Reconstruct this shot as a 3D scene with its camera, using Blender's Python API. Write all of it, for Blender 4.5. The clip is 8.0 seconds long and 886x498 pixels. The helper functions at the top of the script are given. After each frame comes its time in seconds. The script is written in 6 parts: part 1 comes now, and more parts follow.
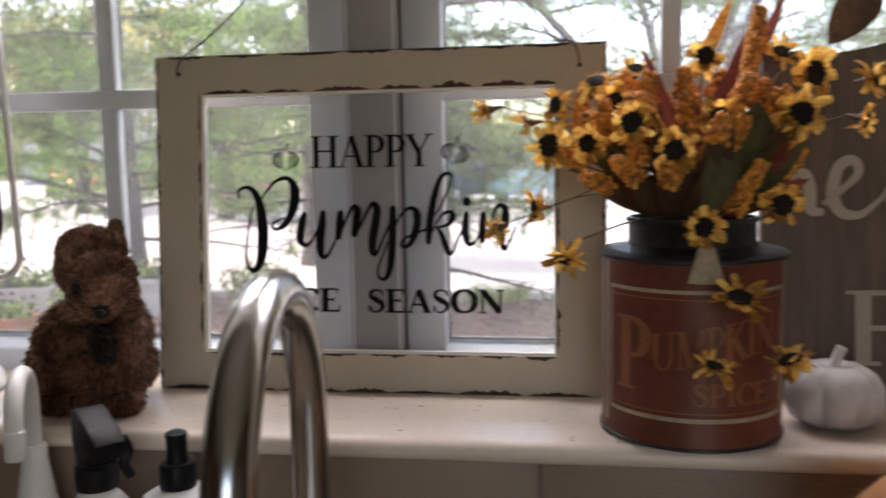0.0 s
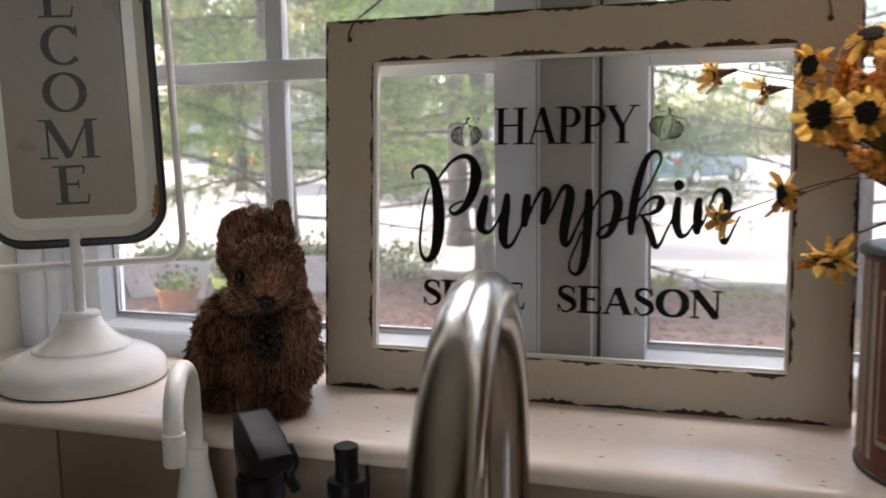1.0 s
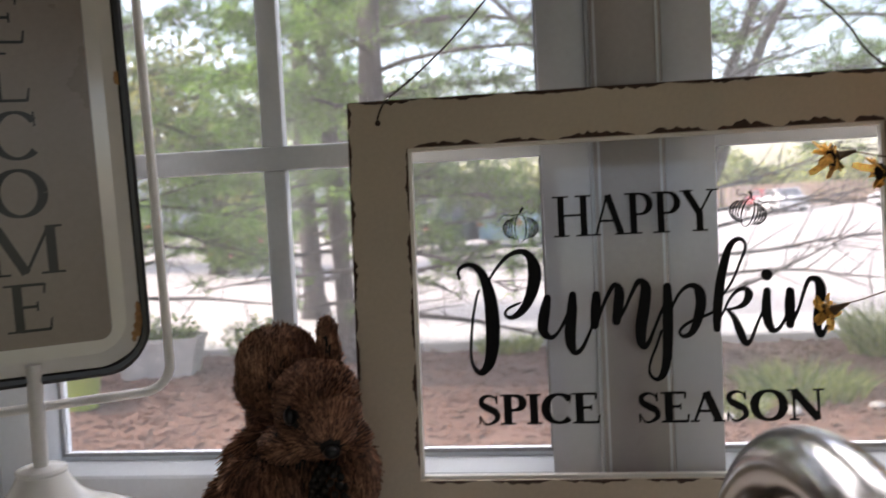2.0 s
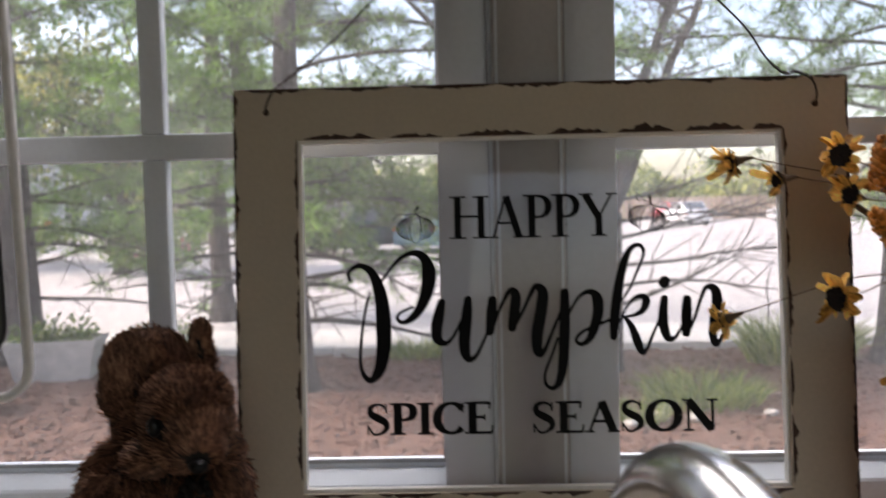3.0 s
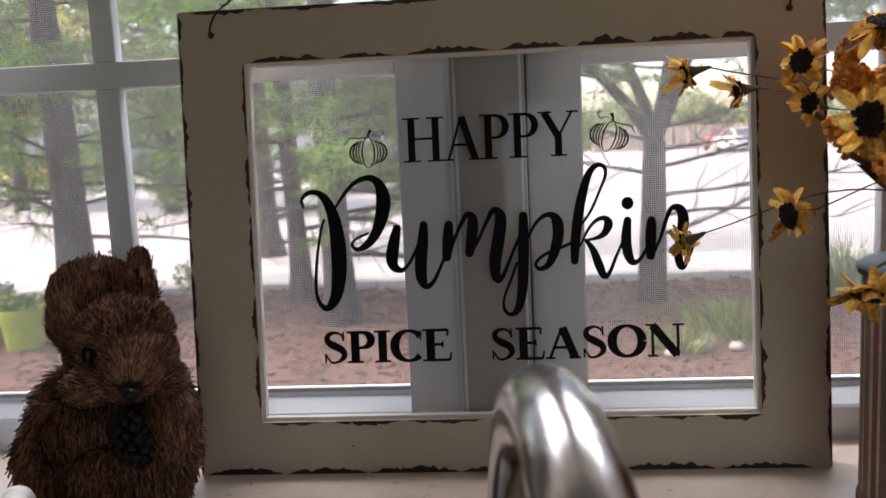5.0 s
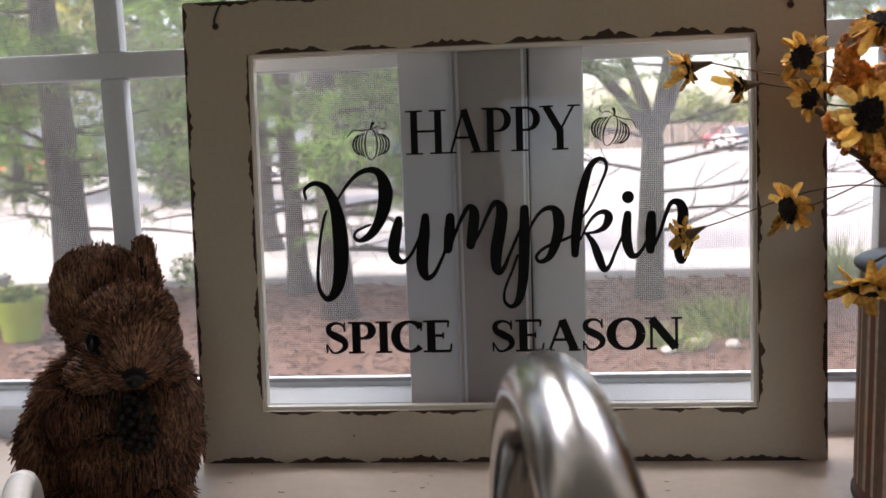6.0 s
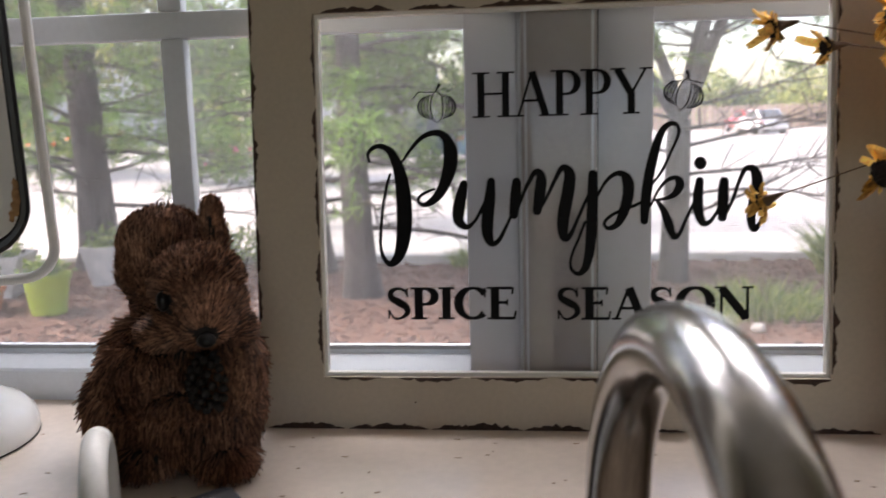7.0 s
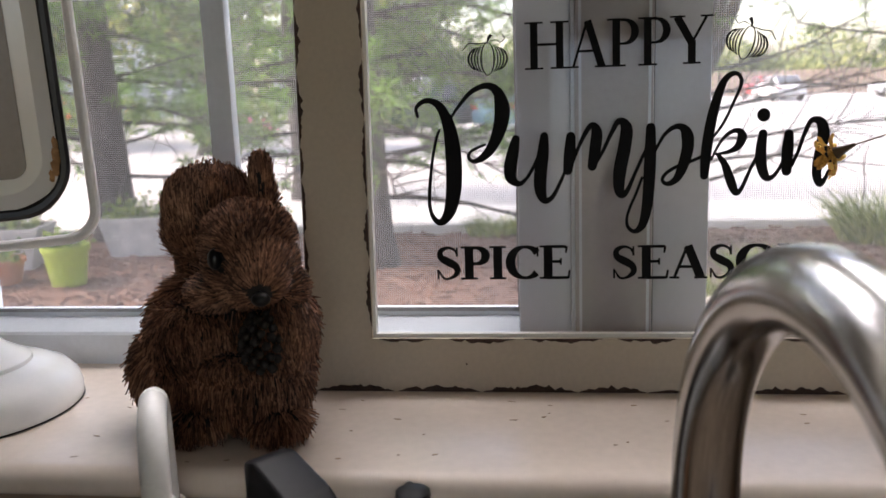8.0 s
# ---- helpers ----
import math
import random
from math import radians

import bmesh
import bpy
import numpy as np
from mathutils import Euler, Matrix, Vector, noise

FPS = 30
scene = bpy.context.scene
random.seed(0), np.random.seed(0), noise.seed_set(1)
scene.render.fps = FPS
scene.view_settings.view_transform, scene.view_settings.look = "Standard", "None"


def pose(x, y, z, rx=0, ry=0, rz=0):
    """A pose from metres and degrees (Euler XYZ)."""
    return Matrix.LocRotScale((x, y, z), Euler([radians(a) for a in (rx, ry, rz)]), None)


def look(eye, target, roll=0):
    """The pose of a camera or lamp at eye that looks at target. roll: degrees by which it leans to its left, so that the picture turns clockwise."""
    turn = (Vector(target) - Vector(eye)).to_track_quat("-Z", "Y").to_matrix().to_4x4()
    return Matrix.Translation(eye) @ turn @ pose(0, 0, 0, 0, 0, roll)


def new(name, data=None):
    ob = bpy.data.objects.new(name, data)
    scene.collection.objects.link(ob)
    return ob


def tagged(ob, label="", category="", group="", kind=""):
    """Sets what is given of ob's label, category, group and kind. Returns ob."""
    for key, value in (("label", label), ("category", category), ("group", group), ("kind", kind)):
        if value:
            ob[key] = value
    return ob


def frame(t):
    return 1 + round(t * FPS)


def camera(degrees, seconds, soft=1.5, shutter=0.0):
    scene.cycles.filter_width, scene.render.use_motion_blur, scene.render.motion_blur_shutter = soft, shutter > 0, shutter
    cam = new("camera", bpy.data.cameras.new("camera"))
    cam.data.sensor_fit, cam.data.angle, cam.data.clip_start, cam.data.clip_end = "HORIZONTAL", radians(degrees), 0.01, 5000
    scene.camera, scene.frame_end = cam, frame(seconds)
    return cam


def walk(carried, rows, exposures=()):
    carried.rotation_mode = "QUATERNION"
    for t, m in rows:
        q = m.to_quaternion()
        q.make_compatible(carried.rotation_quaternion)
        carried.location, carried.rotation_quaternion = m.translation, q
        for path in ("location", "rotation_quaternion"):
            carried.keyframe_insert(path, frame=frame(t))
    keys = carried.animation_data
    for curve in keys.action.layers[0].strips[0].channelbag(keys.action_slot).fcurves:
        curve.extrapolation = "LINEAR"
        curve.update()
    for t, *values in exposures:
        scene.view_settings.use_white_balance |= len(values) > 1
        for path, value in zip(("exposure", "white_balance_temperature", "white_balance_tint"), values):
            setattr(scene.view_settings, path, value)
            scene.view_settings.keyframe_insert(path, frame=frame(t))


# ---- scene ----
S = 1.07          # height of the window sill's top over the kitchen floor
GROUND = S - 1.30  # garden level outside
cam = camera(55.43, 8.0, soft=1.6, shutter=0.4)
# focused on the sign, a small aperture 2.4 mm across
cam.data.dof.use_dof, cam.data.dof.focus_distance, cam.data.dof.aperture_fstop = True, 0.62, 14.0
# seconds, eye (x, y, height over the sill), yaw, pitch, roll
ROWS = [
    (0.0, 0.1929, -0.8152, 0.2365, 8.34, -6.24, 1.03),
    (0.5, 0.1457, -0.7771, 0.2369, 14.14, -6.59, 0.70),
    (1.0, 0.1248, -0.7156, 0.2320, 18.03, -7.34, 0.84),
    (1.5, -0.0021, -0.6698, 0.2441, 15.81, -7.40, 3.18),
    (1.7, -0.0572, -0.6603, 0.2565, 11.77, -5.10, 3.76),
    (2.8, -0.0784, -0.6254, 0.2616, 2.40, -1.96, 1.11),
    (3.0, -0.0562, -0.6155, 0.2537, 1.51, -3.00, 1.33),
    (3.5, -0.0112, -0.5929, 0.2514, 2.32, -5.88, 1.96),
    (4.0, 0.0135, -0.5895, 0.2450, 3.69, -6.67, 2.93),
    (4.5, 0.0129, -0.5922, 0.2453, 4.08, -7.15, 2.87),
    (5.0, 0.0119, -0.5932, 0.2435, 4.68, -7.43, 2.60),
    (6.5, 0.0035, -0.5999, 0.2385, 4.68, -8.14, 1.74),
    (7.0, -0.0255, -0.5927, 0.2295, 5.96, -8.97, 1.53),
    (7.5, -0.0499, -0.5870, 0.2182, 6.94, -10.14, 1.92),
    (8.0, -0.0542, -0.5792, 0.2188, 6.83, -10.97, 2.01),
]
EXPOSURES = [(0.0, 2.65, 7250, 20), (1.0, 2.6, 7250, 20), (3.0, 1.98, 7200, 20), (4.5, 2.07, 7200, 20), (8.0, 2.40, 7200, 20)]
walk(cam, [(t, pose(x, y, S + z, 90 + pitch, roll, yaw)) for t, x, y, z, yaw, pitch, roll in ROWS], EXPOSURES)

# ---- world and lights ----
world = bpy.data.worlds.new("sky")
scene.world = world
world.use_nodes = True
wn = world.node_tree.nodes
wl = world.node_tree.links
sky = wn.new("ShaderNodeTexSky")
sky.sky_type = 'NISHITA'
sky.sun_disc = False
sky.sun_elevation = radians(46)
sky.sun_rotation = radians(270)
sky.air_density, sky.dust_density = 1.0, 2.5
wl.new(sky.outputs[0], wn["Background"].inputs[0])
wn["Background"].inputs[1].default_value = 0.15

sun = new("sun", bpy.data.lights.new("sun", 'SUN'))
sun.data.energy, sun.data.angle, sun.data.color = 1.5, radians(14), (1.0, 0.98, 0.95)
sun.matrix_world = look((-42, 1.0, 44), (0, 0, 0))

# weak fill lamp from behind, in an opening added to the unseen back wall
back_fill = new("back_fill_lamp", bpy.data.lights.new("back_fill_lamp", 'AREA'))
back_fill.data.shape = 'RECTANGLE'
back_fill.data.size, back_fill.data.size_y = 1.7, 1.95
back_fill.data.energy, back_fill.data.color = 0.35, (1.0, 0.96, 0.92)
back_fill.matrix_world = look((0.9, -3.52, 1.05), (0.9, 0, 1.05))

# daylight of the sky over the trees, in the upper part of the window
sky_light = new("window_daylight", bpy.data.lights.new("window_daylight", 'AREA'))
sky_light.data.shape = 'RECTANGLE'
sky_light.data.size, sky_light.data.size_y = 1.20, 0.40
sky_light.data.energy, sky_light.data.color = 6.5, (0.90, 0.95, 1.0)
sky_light.matrix_world = look((-0.006, 0.32, S + 0.87), (-0.006, -0.16, S + 0.10))


# ---- materials ----
def mat(name, col, rough=0.5, metal=0.0, var=0.12, scale=12.0, fine=220.0, bump=0.1, dist=0.001, rand=0.0,
        island=0.0, second=None, mix=(0.45, 0.7), stretch=(1, 1, 1), rough_var=0.1, spec=0.5, translucent=0.0):
    m = bpy.data.materials.new(name)
    m.use_nodes = True
    n, l = m.node_tree.nodes, m.node_tree.links
    b = n["Principled BSDF"]
    co = n.new("ShaderNodeTexCoord")
    mp = n.new("ShaderNodeMapping")
    mp.inputs["Scale"].default_value = stretch
    l.new(co.outputs["Object"], mp.inputs[0])
    big, small = n.new("ShaderNodeTexNoise"), n.new("ShaderNodeTexNoise")
    for t, s in ((big, scale), (small, fine)):
        t.inputs["Scale"].default_value, t.inputs["Detail"].default_value = s, 5.0
        l.new(mp.outputs[0], t.inputs["Vector"])
    add = n.new("ShaderNodeMath")
    add.operation = 'ADD'
    l.new(big.outputs["Fac"], add.inputs[0]), l.new(small.outputs["Fac"], add.inputs[1])
    total = add
    if rand or island:
        if rand:
            info = n.new("ShaderNodeObjectInfo").outputs["Random"]
        else:
            info = n.new("ShaderNodeNewGeometry").outputs["Random Per Island"]
        mul = n.new("ShaderNodeMath")
        mul.operation = 'MULTIPLY_ADD'
        mul.inputs[1].default_value, mul.inputs[2].default_value = (rand or island), -0.5 * (rand or island)
        l.new(info, mul.inputs[0])
        total = n.new("ShaderNodeMath")
        total.operation = 'ADD'
        l.new(add.outputs[0], total.inputs[0]), l.new(mul.outputs[0], total.inputs[1])
    rng = n.new("ShaderNodeMapRange")
    rng.inputs["From Min"].default_value, rng.inputs["From Max"].default_value = 0.55, 1.45
    rng.inputs["To Min"].default_value, rng.inputs["To Max"].default_value = 1 - 2 * var, 1 + 2 * var
    rng.clamp = False
    l.new(total.outputs[0], rng.inputs[0])
    tint = n.new("ShaderNodeVectorMath")
    tint.operation = 'SCALE'
    l.new(rng.outputs[0], tint.inputs["Scale"])
    if second:
        ramp = n.new("ShaderNodeValToRGB")
        ramp.color_ramp.elements[0].position, ramp.color_ramp.elements[1].position = mix
        ramp.color_ramp.elements[0].color, ramp.color_ramp.elements[1].color = (*col, 1), (*second, 1)
        half = n.new("ShaderNodeMath")
        half.operation = 'MULTIPLY'
        half.inputs[1].default_value = 0.5
        l.new(total.outputs[0], half.inputs[0])
        l.new(half.outputs[0], ramp.inputs[0])
        l.new(ramp.outputs[0], tint.inputs[0])
    else:
        tint.inputs[0].default_value = col
    l.new(tint.outputs[0], b.inputs["Base Color"])
    rr = n.new("ShaderNodeMapRange")
    rr.inputs["To Min"].default_value, rr.inputs["To Max"].default_value = max(rough - rough_var, 0.02), min(rough + rough_var, 1)
    l.new(big.outputs["Fac"], rr.inputs[0])
    l.new(rr.outputs[0], b.inputs["Roughness"])
    b.inputs["Metallic"].default_value = metal
    b.inputs["Specular IOR Level"].default_value = spec
    if bump:
        bp = n.new("ShaderNodeBump")
        bp.inputs["Strength"].default_value, bp.inputs["Distance"].default_value = bump, dist
        l.new(add.outputs[0], bp.inputs["Height"])
        l.new(bp.outputs[0], b.inputs["Normal"])
    if translucent:
        tr = n.new("ShaderNodeBsdfTranslucent")
        l.new(tint.outputs[0], tr.inputs[0])
        mx = n.new("ShaderNodeMixShader")
        mx.inputs[0].default_value = translucent
        l.new(b.outputs[0], mx.inputs[1]), l.new(tr.outputs[0], mx.inputs[2])
        l.new(mx.outputs[0], n["Material Output"].inputs[0])
    return m


def glass_mat(name, gloss=1.0, tint=(1, 1, 1), haze=0.0):
    m = bpy.data.materials.new(name)
    m.use_nodes = True
    n, l = m.node_tree.nodes, m.node_tree.links
    n.remove(n["Principled BSDF"])
    fr, tr, gl, mx = (n.new("ShaderNode" + k) for k in ("Fresnel", "BsdfTransparent", "BsdfGlossy", "MixShader"))
    fr.inputs[0].default_value = 1.45
    tr.inputs[0].default_value = (*tint, 1)
    gl.inputs["Roughness"].default_value = 0.03
    mul = n.new("ShaderNodeMath")
    mul.operation = 'MULTIPLY'
    mul.inputs[1].default_value = gloss
    l.new(fr.outputs[0], mul.inputs[0]), l.new(mul.outputs[0], mx.inputs[0])
    l.new(tr.outputs[0], mx.inputs[1]), l.new(gl.outputs[0], mx.inputs[2])
    out = mx
    if haze:  # a thin uneven film added for the hazy glare, scattering daylight
        co, cloud, amount = n.new("ShaderNodeTexCoord"), n.new("ShaderNodeTexNoise"), n.new("ShaderNodeMapRange")
        cloud.inputs["Scale"].default_value, cloud.inputs["Detail"].default_value = 7.0, 6.0
        l.new(co.outputs["Object"], cloud.inputs["Vector"])
        amount.inputs["From Min"].default_value, amount.inputs["From Max"].default_value = 0.35, 0.7
        amount.inputs["To Min"].default_value, amount.inputs["To Max"].default_value = haze * 0.5, haze * 1.6
        l.new(cloud.outputs["Fac"], amount.inputs[0])
        film, out = n.new("ShaderNodeBsdfTranslucent"), n.new("ShaderNodeMixShader")
        film.inputs[0].default_value = (0.82, 0.80, 0.77, 1)
        l.new(amount.outputs[0], out.inputs[0])
        l.new(mx.outputs[0], out.inputs[1]), l.new(film.outputs[0], out.inputs[2])
    l.new(out.outputs[0], n["Material Output"].inputs[0])
    return m


M_vinyl = mat("window_vinyl", (0.62, 0.67, 0.72), 0.42, var=0.03, scale=6, bump=0.04, dist=0.0004)
# window vinyl darkened for the backlit post's shade: centre cover, then inner stiles
M_covershade = mat("shaded_vinyl_cover", (0.375, 0.355, 0.36), 0.45, var=0.04, scale=5, bump=0.04, dist=0.0004)
M_stileshade = mat("shaded_vinyl_stile", (0.55, 0.58, 0.64), 0.42, var=0.03, scale=6, bump=0.04, dist=0.0004)
M_spline = mat("grey_screen_spline", (0.34, 0.35, 0.36), 0.6)
M_gasket = mat("dark_gasket", (0.04, 0.04, 0.045), 0.6)
M_wall = mat("cream_wall_paint", (0.70, 0.665, 0.60), 0.75, var=0.04, scale=3, fine=300, bump=0.15, dist=0.0006)
M_darkwall = mat("dark_unseen_wall", (0.13, 0.08, 0.05), 0.5, var=0.2, scale=4, stretch=(1, 1, 0.2))
M_ceiling = mat("ceiling_paint", (0.55, 0.53, 0.50), 0.85, var=0.03, scale=3)
M_floor = mat("floor_wood", (0.28, 0.17, 0.10), 0.45, var=0.2, scale=3, stretch=(1, 8, 1))
M_siding = mat("house_siding", (0.55, 0.53, 0.48), 0.7, var=0.08)
M_sill = mat("cream_solid_sill", (0.80, 0.69, 0.60), 0.24, var=0.035, scale=9, fine=140, bump=0.03, dist=0.0004, rough_var=0.07)
M_speck = mat("sill_scuffs", (0.34, 0.22, 0.13), 0.6)
M_tile = mat("brown_stone_tile", (0.33, 0.245, 0.19), 0.5, var=0.22, scale=9, fine=120, bump=0.3, dist=0.001, rand=0.3, second=(0.23, 0.16, 0.12), mix=(0.42, 0.62), stretch=(0.5, 1, 4.5))
M_grout = mat("tile_grout", (0.30, 0.26, 0.22), 0.85)
M_counter = mat("granite_counter", (0.16, 0.12, 0.09), 0.25, var=0.35, scale=40, fine=300, second=(0.3, 0.24, 0.18))
M_cabinet = mat("cabinet_paint", (0.4, 0.33, 0.25), 0.5)
M_signpaint = mat("aged_cream_paint", (0.54, 0.465, 0.37), 0.62, var=0.045, scale=14, fine=260, bump=0.12, dist=0.0006)
M_signwear = mat("bare_dark_wood", (0.052, 0.026, 0.017), 0.75, var=0.35, scale=120, fine=700, bump=0.4, dist=0.0006)
M_signbead = mat("white_glass_bead", (0.78, 0.77, 0.73), 0.5, var=0.04)
M_vinylblack = mat("black_vinyl_letters", (0.006, 0.006, 0.007), 0.55, var=0.1, bump=0.02, spec=0.1)
M_wire = mat("dark_iron_wire", (0.05, 0.04, 0.035), 0.5, metal=0.7)
M_screw = mat("nickel_screw", (0.7, 0.7, 0.68), 0.3, metal=1.0)
M_glass = glass_mat("clear_window_glass", 0.8, haze=0.022)
M_signglass = glass_mat("sign_glass", 0.4)
M_screen = mat("screen_wire", (0.30, 0.30, 0.30), 0.5, bump=0, translucent=0.25)
M_enamel = mat("white_enamel", (0.80, 0.79, 0.77), 0.09, var=0.03, scale=10, fine=60, bump=0.015, dist=0.0006, rough_var=0.04)
M_enamelgrey = mat("taupe_enamel", (0.25, 0.20, 0.175), 0.3, var=0.05, scale=12, bump=0.04)
M_enamelblack = mat("black_enamel_rim", (0.012, 0.011, 0.011), 0.3, bump=0.05, spec=0.3)
M_rust = mat("rust_chip", (0.36, 0.2, 0.09), 0.85, var=0.35, scale=80, bump=0.5, dist=0.001)
M_whitemetal = mat("white_painted_rod", (0.72, 0.71, 0.69), 0.32, var=0.05, bump=0.08)
M_steel = mat("brushed_nickel", (0.50, 0.485, 0.47), 0.19, metal=1.0, var=0.05, scale=30, fine=500, bump=0.03, dist=0.0003, stretch=(1, 1, 0.1), rough_var=0.06)
M_whiteplastic = mat("white_tap_plastic", (0.78, 0.77, 0.75), 0.28, var=0.03, bump=0.02)
M_blackplastic = mat("black_plastic", (0.011, 0.011, 0.013), 0.36, var=0.15, scale=20, bump=0.01, spec=0.16)
M_bottle = mat("white_bottle_plastic", (0.75, 0.75, 0.76), 0.3, var=0.03, bump=0.02)
M_bristle = mat("brown_bristle", (0.115, 0.049, 0.029), 0.6, var=0.3, scale=40, fine=300, bump=0, island=0.85, second=(0.32, 0.165, 0.10), mix=(0.36, 0.88), spec=0.3)
M_eye = mat("black_bead", (0.007, 0.007, 0.008), 0.3, bump=0, spec=0.3)
M_cone = mat("dark_cone_fibre", (0.009, 0.006, 0.005), 0.8, bump=0.3)
M_canred = mat("red_brown_tin", (0.165, 0.048, 0.031), 0.42, var=0.2, scale=22, fine=180, bump=0.12, dist=0.0008, second=(0.15, 0.042, 0.025), mix=(0.4, 0.66), spec=0.3)
M_canblack = mat("dark_pewter_tin", (0.045, 0.047, 0.052), 0.38, metal=0.6, var=0.25, scale=30, bump=0.1)
M_cancream = mat("faded_cream_print", (0.42, 0.35, 0.25), 0.5, var=0.2, scale=60)
M_canorange = mat("faded_orange_print", (0.33, 0.125, 0.045), 0.5, var=0.3, scale=45, second=(0.23, 0.065, 0.032), mix=(0.42, 0.62))
M_canstripe = mat("brown_stripe_print", (0.15, 0.085, 0.055), 0.5, var=0.2, scale=50)
M_petal = mat("yellow_petal", (0.66, 0.30, 0.045), 0.7, var=0.3, scale=90, fine=500, bump=0.3, island=0.8, second=(0.86, 0.56, 0.15), mix=(0.3, 0.66), translucent=0.3)
M_disc = mat("dark_flower_disc", (0.014, 0.009, 0.008), 0.9, var=0.4, scale=200, bump=0.6, dist=0.002)
M_orange = mat("orange_filler_bloom", (0.70, 0.24, 0.035), 0.65, var=0.3, island=0.6, second=(0.72, 0.36, 0.08), mix=(0.3, 0.75), translucent=0.15)
M_burgundy = mat("burgundy_leaf", (0.20, 0.045, 0.035), 0.5, var=0.25, scale=30, translucent=0.25)
M_olive = mat("olive_leaf", (0.085, 0.075, 0.025), 0.6, var=0.3, scale=40, translucent=0.2)
M_brownleaf = mat("dark_brown_leaf", (0.085, 0.045, 0.025), 0.7, var=0.3, scale=40, translucent=0.15)
M_stem = mat("brown_stem", (0.12, 0.075, 0.04), 0.7, var=0.2)
M_ceramic = mat("white_glazed_ceramic", (0.66, 0.62, 0.61), 0.2, var=0.04, scale=8, bump=0.08, dist=0.002)
M_peach = mat("pale_orange_rind", (0.66, 0.33, 0.16), 0.4, var=0.1, scale=12, bump=0.1)
M_board = mat("dark_walnut_board", (0.115, 0.072, 0.052), 0.6, var=0.3, scale=8, fine=90, bump=0.3, dist=0.001, stretch=(1, 1, 0.12))
M_boardletter = mat("taupe_cut_letters", (0.40, 0.33, 0.28), 0.6, var=0.06)
M_herb = mat("green_herb_leaf", (0.06, 0.17, 0.03), 0.5, var=0.2, translucent=0.3)
M_terracotta = mat("terracotta", (0.42, 0.17, 0.09), 0.8, var=0.15, scale=14)
# outdoors
M_ground = mat("lawn_ground", (0.085, 0.12, 0.035), 0.95, var=0.3, scale=0.35, fine=6, bump=0.4, dist=0.02, second=(0.17, 0.13, 0.07), mix=(0.42, 0.65))
M_mulch = mat("bark_mulch", (0.23, 0.125, 0.085), 0.95, var=0.4, scale=5, fine=55, bump=0.9, dist=0.03, second=(0.11, 0.058, 0.04), mix=(0.4, 0.65))
M_chip = mat("bark_chip", (0.22, 0.115, 0.075), 0.9, var=0.3, scale=20, island=1.0, second=(0.10, 0.055, 0.04), mix=(0.3, 0.7))
M_walk = mat("pale_concrete_walk", (0.55, 0.53, 0.49), 0.9, var=0.08, scale=0.8, fine=40, bump=0.2, dist=0.003)
M_fence = mat("weathered_red_fence", (0.50, 0.36, 0.29), 0.85, var=0.2, scale=3, rand=0.5)
# leaf colour of the far woods, paled to put distance haze into it
M_hazeleaf = mat("far_leaves_hazed", (0.22, 0.29, 0.10), 0.7, var=0.25, scale=0.2, fine=4, bump=0, island=0.9, second=(0.44, 0.43, 0.18), mix=(0.4, 0.8), translucent=0.5)
M_road = mat("sunlit_pavement", (0.42, 0.40, 0.375), 0.9, var=0.09, scale=0.5, fine=30, bump=0.3, dist=0.004)
M_kerb = mat("concrete_kerb", (0.5, 0.48, 0.44), 0.85, var=0.1, scale=3, fine=60, rand=0.3, bump=0.3, dist=0.004)
M_bark = mat("pine_bark", (0.043, 0.036, 0.034), 0.95, var=0.35, scale=7, fine=40, bump=1.0, dist=0.03, second=(0.088, 0.076, 0.070), mix=(0.42, 0.65), stretch=(1, 1, 0.25))
M_needle = mat("pine_needles", (0.10, 0.235, 0.045), 0.6, var=0.3, scale=2, fine=30, bump=0, island=0.8, second=(0.20, 0.33, 0.07), mix=(0.35, 0.75), translucent=0.5)
M_leaf = mat("broad_leaves", (0.10, 0.165, 0.045), 0.6, var=0.3, scale=0.4, fine=10, bump=0, island=1.0, second=(0.28, 0.25, 0.07), mix=(0.42, 0.85), translucent=0.4)
M_shrub = mat("shrub_leaves", (0.10, 0.19, 0.04), 0.6, var=0.25, scale=2, fine=20, bump=0, island=0.9, second=(0.22, 0.27, 0.07), translucent=0.35)
M_grass = mat("grass_blades", (0.15, 0.24, 0.05), 0.6, var=0.25, scale=3, fine=30, bump=0, island=0.8, second=(0.30, 0.32, 0.10), translucent=0.35)
M_lime = mat("lime_plastic_pot", (0.33, 0.42, 0.06), 0.4, var=0.08)
M_stone = mat("pale_stone", (0.5, 0.47, 0.42), 0.9, var=0.2, scale=8, bump=0.5, dist=0.01)
M_carwhite = mat("white_car_paint", (0.8, 0.8, 0.8), 0.2, var=0.02, bump=0)
M_carred = mat("red_car_paint", (0.42, 0.03, 0.035), 0.2, var=0.03, bump=0)
M_carteal = mat("teal_car_paint", (0.16, 0.30, 0.36), 0.2, var=0.03, bump=0)
M_cardark = mat("dark_green_car_paint", (0.03, 0.07, 0.07), 0.2, var=0.03, bump=0)
M_carglass = mat("dark_car_glass", (0.10, 0.11, 0.12), 0.08, bump=0)
M_tyre = mat("tyre_rubber", (0.02, 0.02, 0.02), 0.8)
M_rim = mat("alloy_rim", (0.6, 0.6, 0.6), 0.3, metal=1.0)
M_lamp = mat("car_lamp_lens", (0.5, 0.05, 0.04), 0.2)
